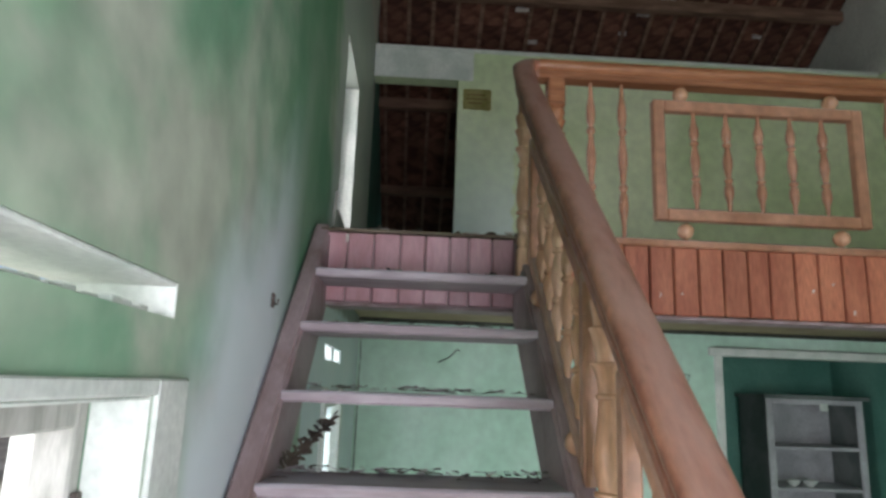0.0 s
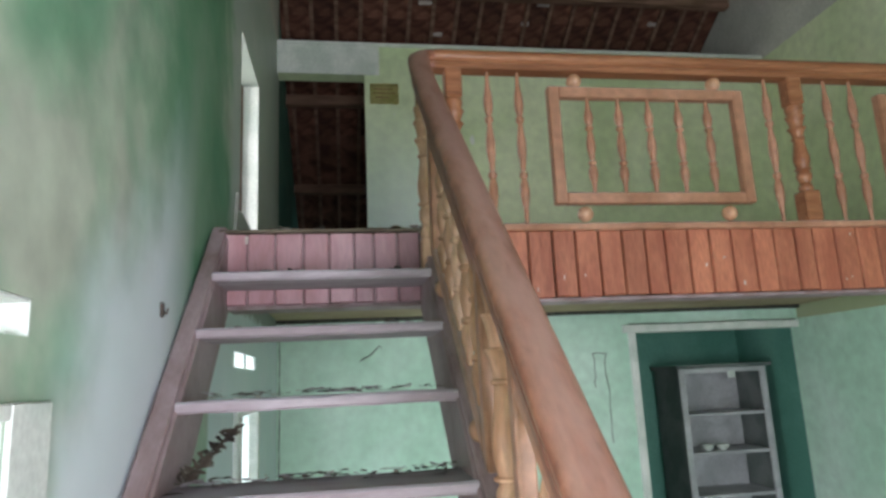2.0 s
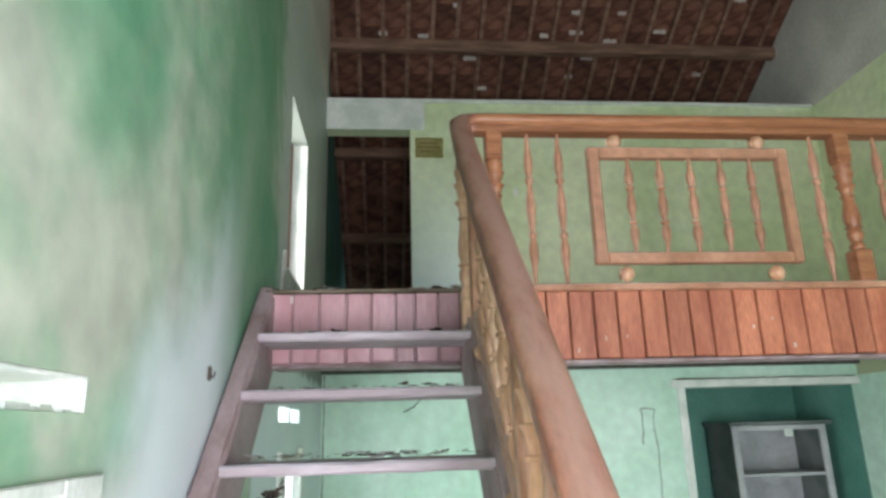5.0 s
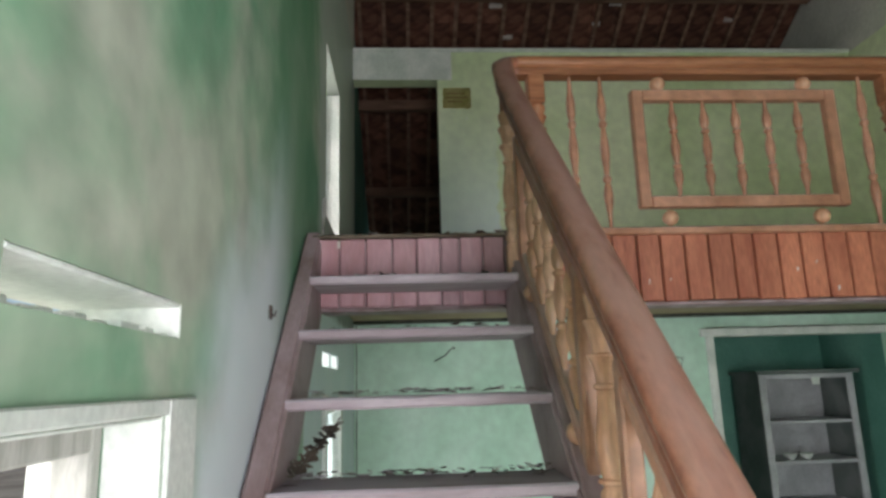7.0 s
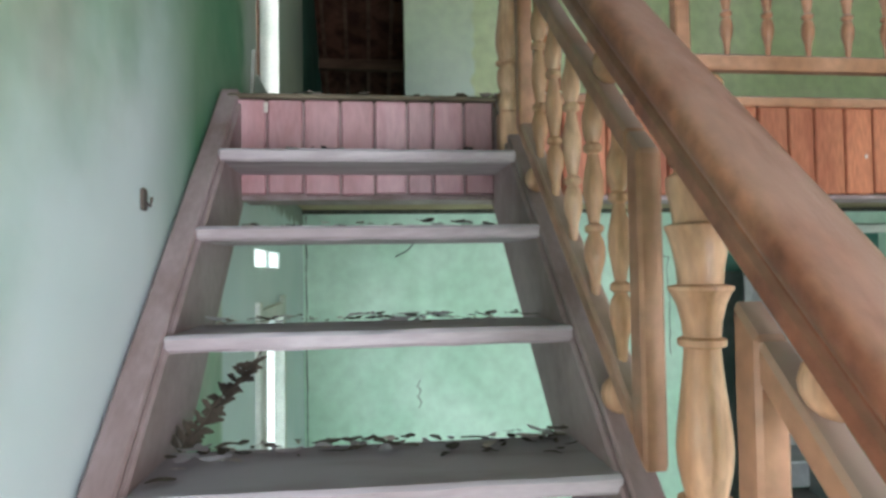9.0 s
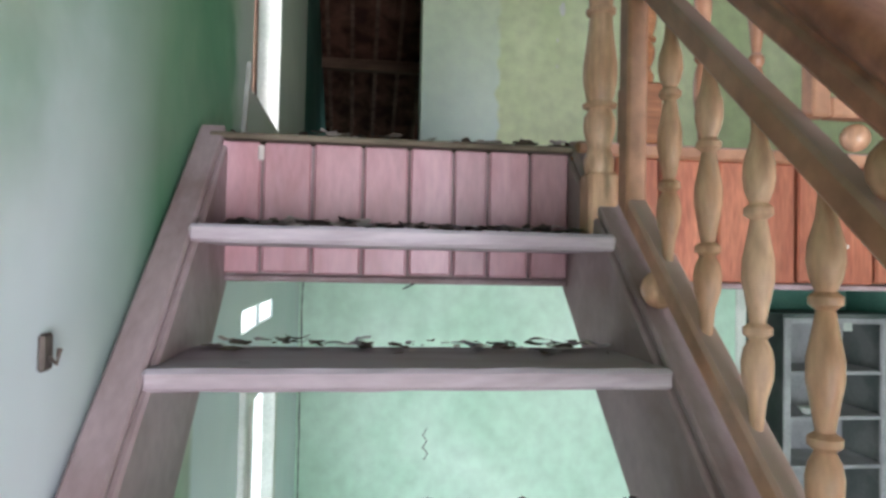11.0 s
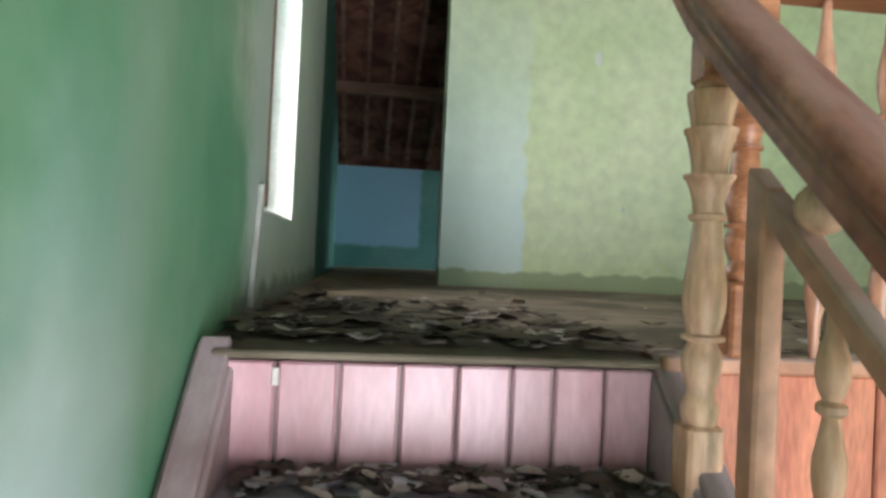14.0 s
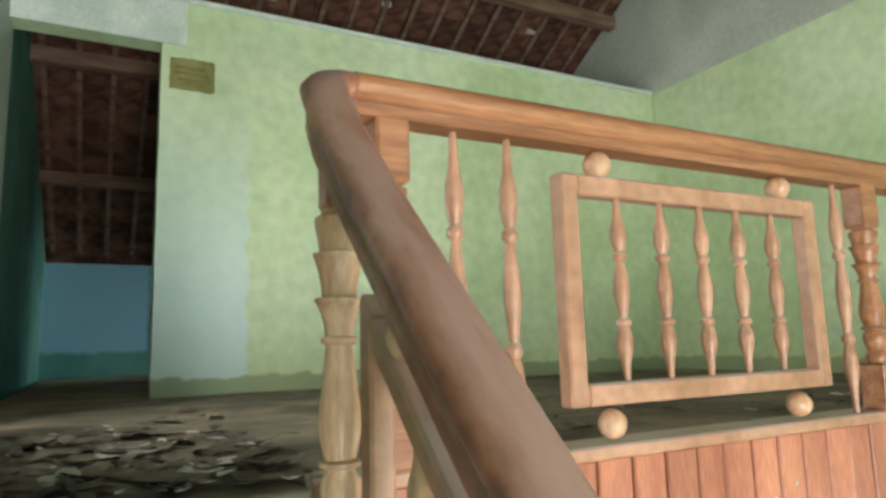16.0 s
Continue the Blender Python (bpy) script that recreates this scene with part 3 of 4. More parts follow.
def spindle_profile(h, r=0.019):
    f = [(0, .42), (.03, .42), (.10, .55), (.17, .95), (.22, 1.0), (.26, .85), (.29, .55), (.305, .9), (.325, .9), (.34, .5), (.40, .72), (.47, .98), (.53, .98), (.60, .70), (.655, .5), (.67, .9), (.69, .9), (.705, .55), (.74, .85), (.78, 1.0), (.83, .95), (.90, .55), (.97, .42), (1, .42)]
    return [(a * h, b * r) for a, b in f]


def newel_profile(z0, z1, r=0.0365):
    """A turned newel: square foot apart, then ball, ring, vase, ring and stacked cups."""
    s = [(0, .70), (.02, .76), (.05, .80), (.075, .66), (.095, .58), (.115, .66), (.15, .80), (.18, .84), (.21, .80), (.232, .62), (.24, .62), (.246, .88), (.258, .90), (.265, .66), (.29, .74), (.33, .86), (.37, .90), (.41, .87), (.47, .76), (.54, .64), (.592, .58), (.598, .76), (.612, .78), (.618, .60), (.65, .64), (.69, .78), (.716, .96), (.722, 1.04), (.73, 1.04), (.735, .72), (.77, .76), (.82, .90), (.852, 1.04), (.858, 1.10), (.866, 1.10), (.872, .82), (.91, .90), (.95, 1.02), (.975, 1.02), (.985, .78), (1, .74)]
    return [(z0 + a * (z1 - z0), b * r) for a, b in s]


def ball(at, r=0.022):
    pr = [(-r, 0.004)] + [(r * math.sin(a), r * math.cos(a)) for a in (-1.1, -0.7, -0.3, 0.1, 0.5, 0.9, 1.2)] + [(r, 0.004)]
    return lathe(pr, at, 12)


def newel(parent, x, y, z0, zsq, z1, w=0.033, head=0.09, wood=None):
    """Square foot from z0 to zsq, turned shaft up to z1."""
    p = piece("newel_post", box((x - w, y - w, z0), (x + w, y + w, zsq), 0.006), wood or TURNED_WOOD, parent)
    piece("turned_shaft", lathe(newel_profile(zsq, z1 - head), (x, y, 0), 18), wood or TURNED_WOOD, p, smooth=True)
    piece("post_head", box((x - w * .92, y - w * .92, z1 - head), (x + w * .92, y + w * .92, z1), 0.006), RAIL_WOOD, p)
    return p


def mezzanine_railing():
    r = thing("mezzanine_railing", (2.5, -0.02, TOP), "varnished wooden railing with turned balusters and framed panels", "railing")
    y = -0.02
    z0, zr = 2.412, 3.05
    piece("handrail", sweep([(0.855, y, 3.094), (X1 - 0.005, y, 3.094)], [(s * 0.86, u * 0.95) for s, u in RAIL_OUT]), RAIL_WOOD, r, smooth=True)

    def bal(x, a, b, par):
        # darker frame wood here: the backlit balusters' shade is put into their colour
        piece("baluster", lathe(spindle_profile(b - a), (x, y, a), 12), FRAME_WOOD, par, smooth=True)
    for x in (1.069, 1.196, 2.304, 2.594, 2.72, 3.78, 3.90):
        bal(x, z0, zr, r)
    for x in (0.926, 2.43, 4.06):
        # newels in rail wood, darker than the stair's for the same shade
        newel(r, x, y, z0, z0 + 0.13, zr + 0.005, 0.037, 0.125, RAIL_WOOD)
    for a in (1.318, 2.84):
        b = a + 0.864
        fz0, fz1, w = 2.492, 2.990, 0.046
        bm = bmesh.new()
        box((a, y - 0.022, fz0), (a + w, y + 0.022, fz1), 0.005, bm)
        box((b - w, y - 0.022, fz0), (b, y + 0.022, fz1), 0.005, bm)
        box((a + w, y - 0.022, fz0), (b - w, y + 0.022, fz0 + w), 0.005, bm)
        box((a + w, y - 0.022, fz1 - w), (b - w, y + 0.022, fz1), 0.005, bm)
        f = piece("panel_frame", bm, FRAME_WOOD, r)
        for k in range(5):
            bal(a + 0.170 + 0.1325 * k, fz0 + w, fz1 - w, f)
        for x in (a + 0.12, b - 0.12):
            for z in (2.451, 3.020):
                piece("ball_spacer", ball((x, y, z), 0.032), TURNED_WOOD, f, smooth=True)


mezzanine_railing()


def stair_railing():
    r = thing("stair_railing", (SX, -1.3, 1.3), "varnished wooden stair balustrade, dusty handrail, turned balusters", "railing")
    path = [(HX, -2.62, stair_z(-2.62) + 0.665)]
    path += [(HX, y, stair_z(y) + h) for y, h in ((-1.8, 0.672), (-1.0, 0.682), (-0.30, 0.692), (-0.16, 0.70))]
    path += [(HX + 0.002, -0.10, 3.028), (HX + 0.008, -0.065, 3.062), (HX + 0.022, -0.040, 3.083), (HX + 0.042, -0.026, 3.092), (0.855, -0.02, 3.094)]
    piece("handrail", sweep(path, [(s * 0.80, u * 0.92) for s, u in RAIL_OUT]), STAIR_RAIL_WOOD, r, smooth=True)
    newel(r, 0.785, -0.155, 2.206, 2.327, 2.935, 0.029)
    for y in (-1.115, -2.06):
        zs = stair_z(y)
        newel(r, SX, y, zs + 0.01, zs + 0.08, zs + 0.655, 0.029, 0.045)
    newel(r, SX, -2.60, 0.0, 0.22, stair_z(-2.60) + 0.64)
    for a, b in ((-0.985, -0.265), (-1.93, -1.21)):
        w, h0, h1, v = 0.042, 0.09, 0.54, 0.045
        bm = bmesh.new()
        x0, x1 = SX - 0.018, SX + 0.018
        sz = stair_z
        prism([(a, sz(a) + h0), (a + w, sz(a + w) + h0), (a + w, sz(a + w) + h1), (a, sz(a) + h1)], 0, x0, x1, 0.005, bm)
        prism([(b - w, sz(b - w) + h0), (b, sz(b) + h0), (b, sz(b) + h1), (b - w, sz(b - w) + h1)], 0, x0, x1, 0.005, bm)
        for h in (h0, h1 - v):
            prism([(a + w, sz(a + w) + h), (b - w, sz(b - w) + h), (b - w, sz(b - w) + h + v), (a + w, sz(a + w) + h + v)], 0, x0, x1, 0.005, bm)
        f = piece("panel_frame", bm, FRAME_WOOD, r)
        n = 5
        for k in range(n):
            y = b - w - 0.115 - 0.112 * k
            z = sz(y) + h0 + v - 0.012
            piece("baluster", lathe(spindle_profile(h1 - h0 - 2 * v + 0.024, 0.0185), (SX, y, z), 12), TURNED_WOOD, f, smooth=True)
        for y in (a + 0.13, b - 0.13):
            piece("ball_spacer", ball((SX, y, sz(y) + 0.062), 0.03), TURNED_WOOD, f, smooth=True)
            piece("ball_spacer", ball((SX, y, sz(y) + 0.588), 0.032), TURNED_WOOD, f, smooth=True)


stair_railing()


# ---------------------------------------------------------------- roof
def roof():
    rf = thing("roof", (2.1, RIDGE_Y, roof_z(RIDGE_Y)), "dark clay tile roof seen from beneath on timber purlins", "roof")
    rf["kind"] = "structure"
    ang = math.atan(SLOPE)
    down = Vector((0, math.cos(ang), -math.sin(ang)))
    up = Vector((0, math.sin(ang), math.cos(ang)))

    def tile_mesh(bm, origin, w, ln):
        lip = 0.012
        vs = []
        for s in (0, 1):
            for x, h in ((0, 0.0), (w * 0.12, 0.0), (w * 0.2, lip), (w * 0.8, lip), (w * 0.88, 0.0), (w, 0.0)):
                for t in (0, 0.014):
                    vs.append(bm.verts.new(Vector(origin) + Vector((x, 0, 0)) + down * (ln * s) + up * (h + t - 0.016 * s)))
        m = 12
        for j in range(5):
            a = 2 * j
            bm.faces.new((vs[a], vs[a + 2], vs[m + a + 2], vs[m + a]))
            bm.faces.new((vs[a + 1], vs[m + a + 1], vs[m + a + 3], vs[a + 3]))
            bm.faces.new((vs[a], vs[a + 1], vs[a + 3], vs[a + 2]))
            bm.faces.new((vs[m + a], vs[m + a + 2], vs[m + a + 3], vs[m + a + 1]))
        return bm
    W, L = 0.225, 0.235
    one = bmesh.new()
    tile_mesh(one, (0, 0, 0), W - 0.008, L + 0.03)
    me = bpy.data.meshes.new("tile")
    bmesh.ops.recalc_face_normals(one, faces=one.faces)
    one.to_mesh(me)
    one.free()
    me.materials.append(TILE)
    rest = bmesh.new()
    top = Vector((0, RIDGE_Y, roof_z(RIDGE_Y) + 0.03))
    rows = int((6.4 - RIDGE_Y) / math.cos(ang) / L)
    inv = Matrix.Translation(rf.location).inverted()
    for i in range(rows):
        for j in range(-3, 20):
            p = top + down * (L * i) + Vector((j * W + random.uniform(-0.006, 0.006), 0, 0)) + up * random.uniform(-0.006, 0.006)
            if p.x < 0 and p.y < YB + 0.3:
                continue
            if p.x > X1 - 0.05:
                continue
            if 1.9 < p.y < 4.3 and p.x > -0.05:
                o = new("tile", me)
                o.parent = rf
                o.matrix_parent_inverse = inv
                o.matrix_basis = Matrix.Translation(p) @ Matrix.Rotation(random.uniform(-0.02, 0.02), 4, "Z")
            else:
                tile_mesh(rest, p, W - 0.008, L + 0.03)
    ob = piece("tile_field", rest, TILE, rf)
    ob["kind"] = "stuff"
    z0 = roof_z(FRONT - 0.4)
    piece("front_slope", prism([(FRONT - 0.5, roof_z(FRONT - 0.5) + 0.02), (RIDGE_Y, roof_z(RIDGE_Y) + 0.02), (RIDGE_Y, roof_z(RIDGE_Y) + 0.08), (FRONT - 0.5, roof_z(FRONT - 0.5) + 0.08)], 0, -0.3, X1 + 0.3), TILE, rf)
    cov = [(RIDGE_Y, roof_z(RIDGE_Y) + 0.075), (6.5, roof_z(6.5) + 0.075), (6.5, roof_z(6.5) + 0.10), (RIDGE_Y, roof_z(RIDGE_Y) + 0.10)]
    piece("outer_skin", prism(cov, 0, -0.7, X1 + 0.3), TILE, rf)
    for y in (-0.2, 0.9, 1.85, 2.82, 3.9, 5.0):
        z = roof_z(y) - 0.005
        piece("purlin", box((0.0 if y < 2.6 else -0.4, y - 0.045, z - 0.12), (X1, y + 0.045, z - 0.015), 0.006), PURLIN, rf)
    for j in range(-2, 19):
        x = j * W + 0.012
        bm = bmesh.new()
        ya, yb = (RIDGE_Y if x > 0 else YB + 0.3), 6.0
        prism([(ya, roof_z(ya) - 0.012), (yb, roof_z(yb) - 0.012), (yb, roof_z(yb) + 0.012), (ya, roof_z(ya) + 0.012)], 0, x - 0.018, x + 0.018, 0, bm)
        piece("rafter", bm, PURLIN, rf)


roof()


# ---------------------------------------------------------------- loose and small things
def paper_notice():
    p = thing("paper_notice", (0.836, YB - 0.004, 4.09), "yellowed paper notice glued beside the upper doorway", "paper")
    rng = random.Random(3)
    bm = bmesh.new()
    nx, nz = 8, 6
    g = [[bm.verts.new((0.722 + 0.228 * i / nx + (rng.uniform(-.004, .004) if i in (0, nx) else 0), YB - 0.003 - rng.uniform(0, 0.004), 4.003 + 0.178 * k / nz + (rng.uniform(-.004, .004) if k in (0, nz) else 0))) for k in range(nz + 1)] for i in range(nx + 1)]
    for i in range(nx):
        for k in range(nz):
            bm.faces.new((g[i][k], g[i + 1][k], g[i + 1][k + 1], g[i][k + 1]))
    bmesh.ops.solidify(bm, geom=bm.faces[:], thickness=0.001)
    piece("sheet", bm, PAPER, p)
    for k, (a, b) in enumerate(((0.75, 0.90), (0.745, 0.92), (0.76, 0.88))):
        piece("faded_print", box((a, YB - 0.0105, 4.125 - 0.035 * k), (b, YB - 0.0085, 4.137 - 0.035 * k)), INK, p)


paper_notice()


def cabinet():
    c = thing("open_cabinet", (3.72, 3.1, 0.0), "grey-white open shelf cabinet with dark sides, dusty shelves", "cabinet")
    x0, x1, y0, y1, zt = 3.28, 4.10, 2.86, 3.30, 1.83
    for nm, lo, hi, m in (("side_panel", (x0, y0, 0.0), (x0 + 0.025, y1, zt), CABINET_DARK), ("side_panel", (x1 - 0.025, y0, 0.0), (x1, y1, zt), CABINET_DARK), ("back_panel", (x0 + 0.025, y1 - 0.02, 0.05), (x1 - 0.025, y1 - 0.002, zt - 0.01), CABINET), ("top", (x0 - 0.03, y0 - 0.04, zt), (x1 + 0.03, y1, zt + 0.03), CABINET_DARK), ("stile", (x0 - 0.004, y0 - 0.02, 0.0), (x0 + 0.05, y0 - 0.001, zt - 0.002), CABINET), ("stile", (x1 - 0.07, y0 - 0.02, 0.0), (x1 - 0.02, y0 + 0.01, zt - 0.002), CABINET), ("rail", (x0 + 0.05, y0 - 0.018, zt - 0.04), (x1 - 0.07, y0 + 0.008, zt - 0.003), CABINET)):
        piece(nm, box(lo, hi, 0.003), m, c)
    for z in (0.4, 0.80, 1.14, 1.455):
        piece("shelf", box((x0 + 0.026, y0 - 0.005, z - 0.025), (x1 - 0.026, y1 - 0.021, z), 0.003), CABINET, c)
    piece("bottle_label", box((3.72, y0 - 0.024, 1.74), (3.79, y0 - 0.0185, 1.80), 0.002), WHITE_TRIM, c, "small white sticker")


cabinet()


def bowls():
    for x in (3.52, 3.66):
        b = tagged(link("bowl", lathe([(0, 0.025), (0.008, 0.028), (0.03, 0.05), (0.048, 0.06), (0.05, 0.057), (0.032, 0.046), (0.012, 0.02)], (0, 0, 0), 16), WHITE_TRIM, None, True), "small white bowl on a dusty cabinet shelf", "bowl", "bowls in the cabinet")
        b.location = (x, 2.95, 1.141)


bowls()


def flake(bm, rng, at, size, flat=0.22):
    """One curled dry leaf or paint flake with an uneven outline."""
    n = 5
    turn, tilt = rng.uniform(0, math.tau), rng.uniform(-flat, flat)
    m = Matrix.Translation(at) @ Matrix.Rotation(turn, 4, "Z") @ Matrix.Rotation(tilt, 4, "X")
    curl = rng.uniform(-0.2, 0.4) * size
    w = rng.uniform(0.25, 0.6)
    rows = []
    for i in range(n):
        u = i / (n - 1) - 0.5
        half = size * w * (0.25 + 0.75 * math.cos(u * 2.6)) * rng.uniform(0.7, 1.15) * 0.6
        z = curl * u * u * 1.6 + 0.001
        rows.append([bm.verts.new(m @ Vector((u * size, s * half, z + abs(s) * half * rng.uniform(0, 0.3)))) for s in (-1, 0, 1)])
    for a, b in zip(rows, rows[1:]):
        for k in range(2):
            bm.faces.new((a[k], a[k + 1], b[k + 1], b[k]))


def litter(name, label, count, spot, sizes, material, seed, parent, flat=0.22):
    rng = random.Random(seed)
    bm = bmesh.new()
    for _ in range(count):
        x, y, z = spot(rng)
        flake(bm, rng, (x, y, z + rng.uniform(0.002, 0.014)), rng.uniform(*sizes), flat)
    ob = piece(name, bm, material, parent, label)
    ob["kind"] = "stuff"
    return ob


def landing_litter():
    t = thing("leaf_litter", (0.45, 0.6, TOP), "dark dry leaves and pale paint flakes strewn over the landing", "litter")
    t["kind"] = "stuff"

    def spot(r):
        x = r.uniform(0.02, 0.80) if r.random() < 0.75 else r.uniform(0.8, 3.9)
        y = 0.0 + abs(r.gauss(0, 0.55)) + 0.02
        return x, min(y, 2.35), TOP + 0.001

    def near(r):
        return r.uniform(0.03, 0.78), r.uniform(0.0, 0.35), TOP + 0.001
    litter("dark_leaves", "dark brittle leaves", 230, spot, (0.015, 0.065), DARK_LEAF, 11, t)
    litter("dust_sheets", "grey dusty leaf scraps", 190, spot, (0.04, 0.15), FLOORBOARD, 12, t, 0.05)
    litter("pale_flakes", "pale paint flakes", 80, spot, (0.02, 0.09), PALE_FLAKE, 13, t, 0.12)
    litter("dark_leaves", "dark brittle leaves at the edge", 90, near, (0.015, 0.055), DARK_LEAF, 14, t)
    litter("pale_flakes", "pale flakes at the edge", 16, near, (0.03, 0.07), PALE_FLAKE, 15, t)


landing_litter()


def tread_litter():
    for k in range(8):
        z = 2.205 - RISE * k
        yf = -0.27 - (GO - 0.008 + 0.001 * min(k, 8)) * k
        yb = yf + 0.24 if k else -0.04
        t = thing("leaf_litter", (0.42, yf + 0.15, z), "dry leaves and pale flakes lying on a dusty stair tread", "litter", "litter on the treads")
        t["kind"] = "stuff"
        heavy = (1.0, 0.3, 0.3, 0.32, 0.2, 0.2, 0.15, 0.15)[k]

        def spot(r):
            return r.uniform(0.09, 0.75), min(yb - 0.006, yb - abs(r.gauss(0, 0.06))), z + 0.001
        litter("dark_leaves", "dark brittle leaves", int(190 * heavy), spot, (0.012, 0.045 if k else 0.065), DARK_LEAF, 20 + k, t)
        litter("grey_scraps", "dusty grey scraps", int(60 * heavy), spot, (0.02, 0.06), TREAD_WOOD, 40 + k, t)
        litter("pale_flakes", "pale paint flakes", int(45 * heavy), spot, (0.015, 0.045 if k else 0.07), PALE_FLAKE, 60 + k, t)


tread_litter()


def dark_leafy_shape():
    # leaf shapes added to stand for an unidentified dark patch beside the treads
    rng = random.Random(5)
    p0, p1 = Vector((0.085, -0.69, 1.609)), Vector((0.165, -0.42, 1.715))
    t = thing("dark_leafy_shape", p0, "dark leafy shape added on a stair tread for an unidentified patch", "dead plant")
    for i in range(24):
        p = p0.lerp(p1, i / 23)
        taper = 1.0 - 0.5 * abs(i / 23 - 0.45)
        for s in (-1, 1):
            q = p + Vector((s * rng.uniform(0.018, 0.038) * taper, rng.uniform(0.0, 0.02), rng.uniform(-0.012, 0.036)))
            m = p.lerp(q, 0.55) + Vector((0, -0.003, 0.004))
            bm = bmesh.new()
            rows = []
            for c, w in ((p, 0.004), (m, 0.009), (q, 0.002)):
                rows.append([bm.verts.new(c + Vector((0, k * w, k * w * 0.6 + abs(k) * 0.002))) for k in (-1, 0, 1)])
            for a, b in zip(rows, rows[1:]):
                for k in range(2):
                    bm.faces.new((a[k], a[k + 1], b[k + 1], b[k]))
            piece("leaflet", bm, DARK_LEAF, t)
    piece("stem", sweep([p0, p0.lerp(p1, .5) + Vector((0, 0, .012)), p1], [(0.003, 0), (0, 0.003), (-0.003, 0), (0, -0.003)]), DARK_LEAF, t)


dark_leafy_shape()


def wall_marks():
    """Cracks, nails and wire on the walls."""
    rng = random.Random(8)

    def crack(name, pts, w, label):
        bm = sweep(pts, [(w, 0), (0, w * .6), (-w, 0), (0, -w * .6)])
        return tagged(link(name, bm, CRACK), label, "crack")
    y = YB + 0.048

    def wander(x, z0, z1, n, amp):
        return [(x + rng.uniform(-amp, amp), y, z0 + (z1 - z0) * i / n) for i in range(n + 1)]
    crack("wall_crack", wander(0.02, 0.02, 2.28, 26, 0.003), 0.006, "dark crack down the corner of the mint wall")
    crack("wall_crack", wander(2.50, 1.30, 1.98, 9, 0.012), 0.004, "thin dark crack on the mint wall")
    crack("wall_crack", [(2.40, y, 1.98), (2.44, y, 1.985), (2.50, y, 1.975)], 0.005, "short dark scratch on the mint wall")
    crack("wall_crack", wander(2.40, 1.72, 1.98, 6, 0.012), 0.005, "dark scratch outline on the mint wall")
    crack("wall_crack", wander(0.75, 1.0, 1.18, 5, 0.02), 0.005, "small curved dark mark on the mint wall")
    crack("wall_crack", [(0.60, y, 2.00), (0.68, y, 2.04), (0.74, y, 2.10), (0.76, y, 2.09)], 0.007, "dark peeled mark on the mint wall")
    crack("wall_crack", [(x, YB + 0.018, 2.192 + rng.uniform(-.003, .004)) for x in np.linspace(2.70, 4.15, 16)], 0.005, "dark grime line above the door frame")
    for yy, z in ((-0.619, 2.045),):
        h = thing("wall_hook", (0.0, yy, z), "small pale hook fixed to the green wall", "hook", "wall hooks")
        piece("plate", box((0.001, yy - 0.012, z - 0.02), (0.008, yy + 0.012, z + 0.02), 0.003), IRON, h)
        piece("prong", sweep([(0.008, yy, z - 0.005), (0.016, yy, z - 0.012), (0.019, yy, z + 0.004)], [(0.003, 0), (0, 0.003), (-0.003, 0), (0, -0.003)]), IRON, h)
    for x, yy, z in ((0.10, -0.0365, 2.37),):
        tagged(link("paint_chip", box((x + 0.03, -0.0385, 2.345), (x + 0.042, -0.0345, 2.375), 0.002), PALE_FLAKE), "white chip of bare paint on the boards", "paint chip")


wall_marks()


def bare_spots():
    """Flaked spots of white plaster on the upper wall."""
    rng = random.Random(9)
    for x, z, h in ((1.53, 3.71, 0.05), (1.50, 3.52, 0.016), (1.50, 3.36, 0.014), (1.71, 2.87, 0.022), (1.93, 2.53, 0.02), (0.91, 3.92, 0.012), (1.51, 2.61, 0.016)):
        n = 7
        out = [(x + h * 0.45 * rng.uniform(0.6, 1.1) * math.cos(k * math.tau / n), z + h * rng.uniform(0.7, 1.1) * math.sin(k * math.tau / n)) for k in range(n)]
        tagged(link("bare_spot", prism(out, 1, YB - 0.003, YB + 0.002), WHITE_TRIM), "small flaked spot of white plaster on the wall", "plaster spot", "plaster spots")


bare_spots()


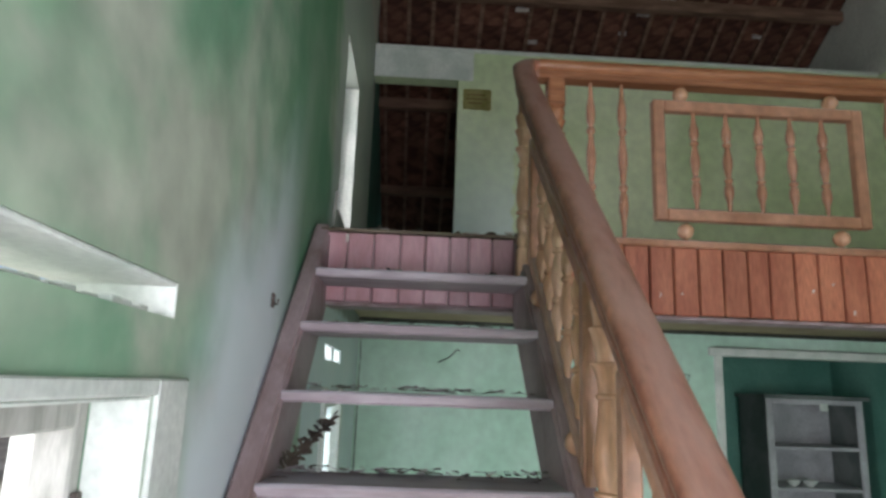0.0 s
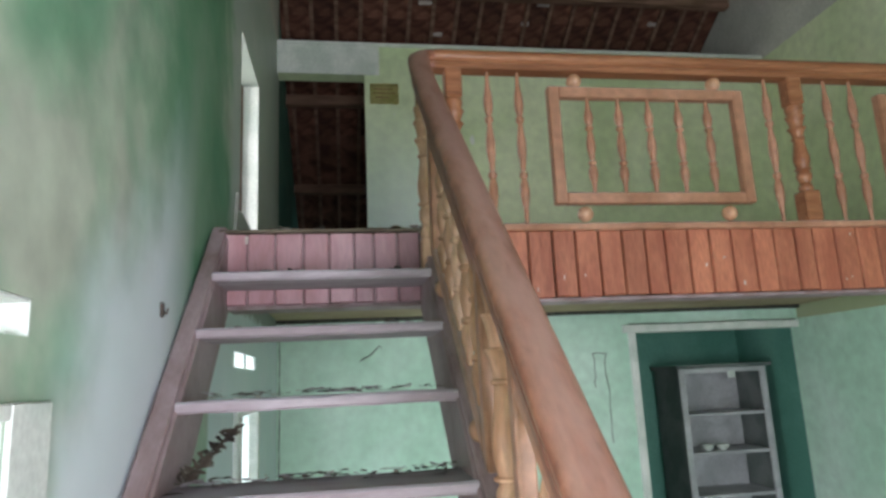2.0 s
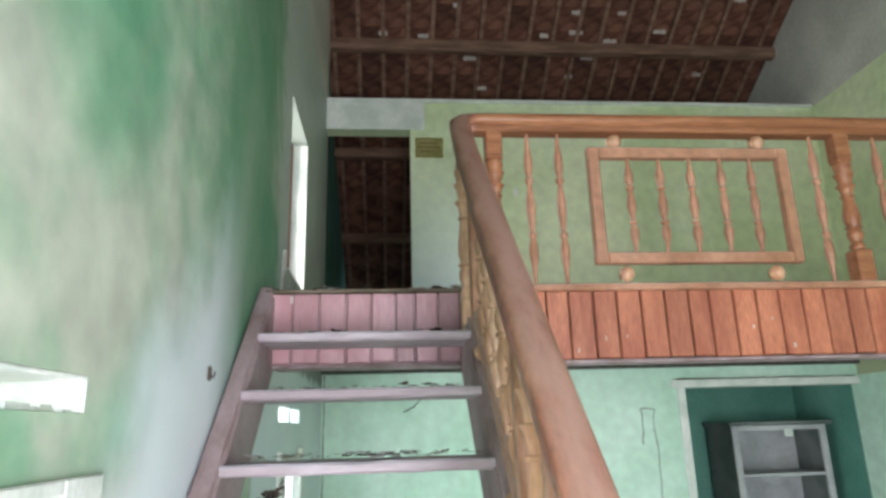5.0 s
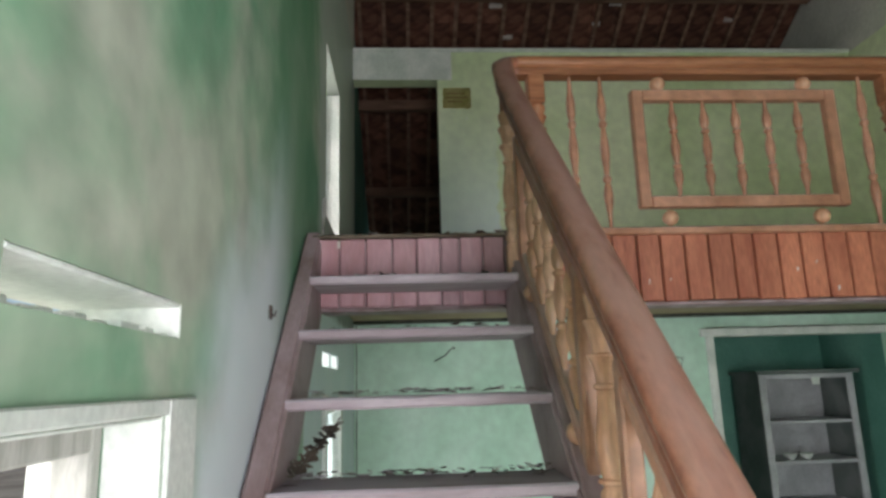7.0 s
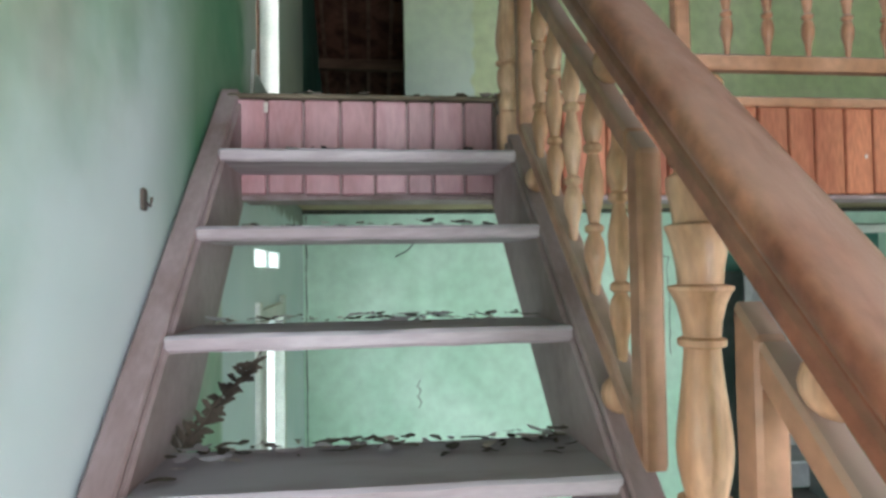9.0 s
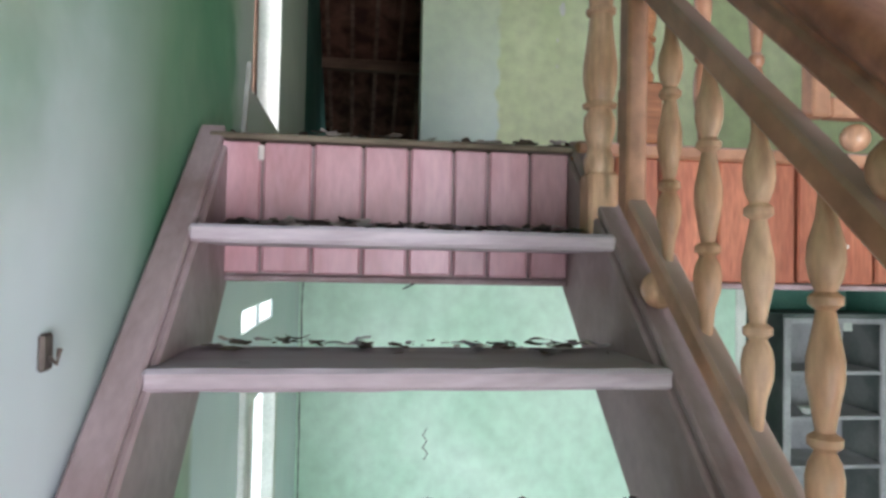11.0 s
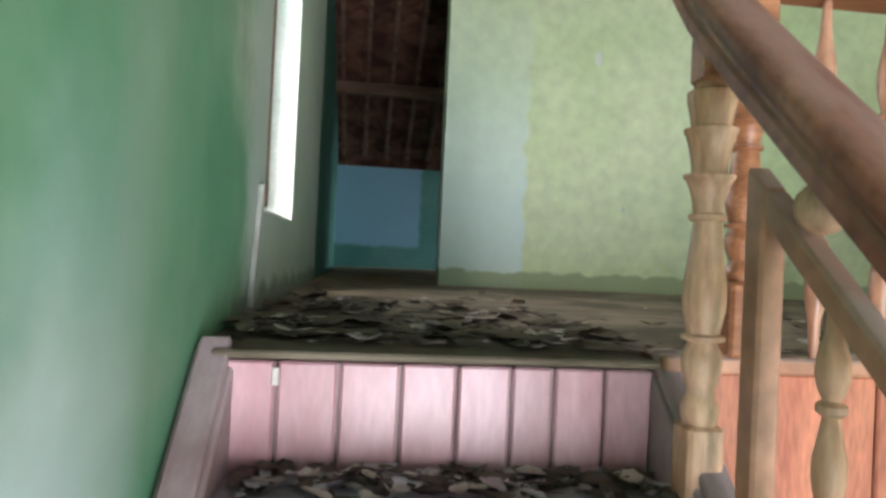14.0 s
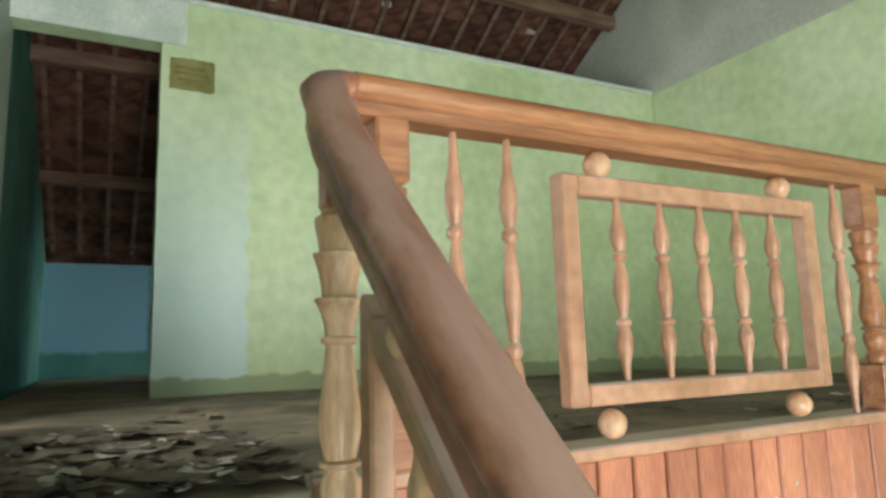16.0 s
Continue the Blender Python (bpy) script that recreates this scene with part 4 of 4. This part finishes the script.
# ---------------------------------------------------------------- mezzanine planks
def planks():
    deck = bpy.data.objects["floor_mezzanine"]
    rng = random.Random(21)
    y = 0.105
    while y < YB - 0.01:
        w = min(rng.uniform(0.13, 0.17), YB - 0.006 - y)
        x = 0.002
        while x < X1 - 0.01:
            ln = min(rng.uniform(1.2, 2.2), X1 - 0.003 - x)
            if X1 - 0.003 - x - ln < 0.3:
                ln = X1 - 0.003 - x
            part("plank", box((x, y, TOP - 0.003), (x + ln - 0.003, y + w - 0.004, TOP + rng.uniform(-0.0015, 0.0005)), 0.0012), FLOORBOARD, deck)
            x += ln
        y += w


planks()


# ---------------------------------------------------------------- pale dashes added under the tiles
def pale_dashes():
    rf = bpy.data.objects["roof"]
    rng = random.Random(33)
    ang = math.atan(SLOPE)
    # the first pale piece stands for a gap at the eave
    spots = [(-0.20, 5.62, 0.15)] + [(rng.uniform(0.15, 4.0), rng.uniform(2.2, 3.4), rng.uniform(0.05, 0.13)) for _ in range(26)] 
    for x, y, w in spots:
        bm = bmesh.new()
        n = 5
        lo, hi = [], []
        for i in range(n + 1):
            u = x + w * i / n
            d = rng.uniform(0.006, 0.020)
            lo.append((u, y - d))
            hi.append((u, y + rng.uniform(0.004, 0.014)))
        out = lo + hi[::-1]
        top = [bm.verts.new((px, py, roof_z(py) + 0.016)) for px, py in out]
        bot = [bm.verts.new((px, py, roof_z(py) - 0.004)) for px, py in out]
        bm.faces.new(top)
        bm.faces.new(bot[::-1])
        for i in range(len(out)):
            j = (i + 1) % len(out)
            bm.faces.new((top[i], top[j], bot[j], bot[i]))
        piece("pale_dash", bm, PALE_FLAKE, rf)


pale_dashes()


# ---------------------------------------------------------------- chipped paint
def chips():
    rng = random.Random(44)
    f = bpy.data.objects["wooden_fascia"]
    for k in range(12):
        x, z = rng.uniform(0.9, 3.6), rng.uniform(2.15, 2.36)
        w, h = rng.uniform(0.002, 0.006), rng.uniform(0.004, 0.013)
        piece("paint_chip", prism([(x - w, z - h), (x + w * rng.uniform(.3, 1), z - h * rng.uniform(.4, 1)), (x + w, z + h * .6), (x - w * .4, z + h)], 1, -0.0362, -0.030), PALE_FLAKE, f)


chips()
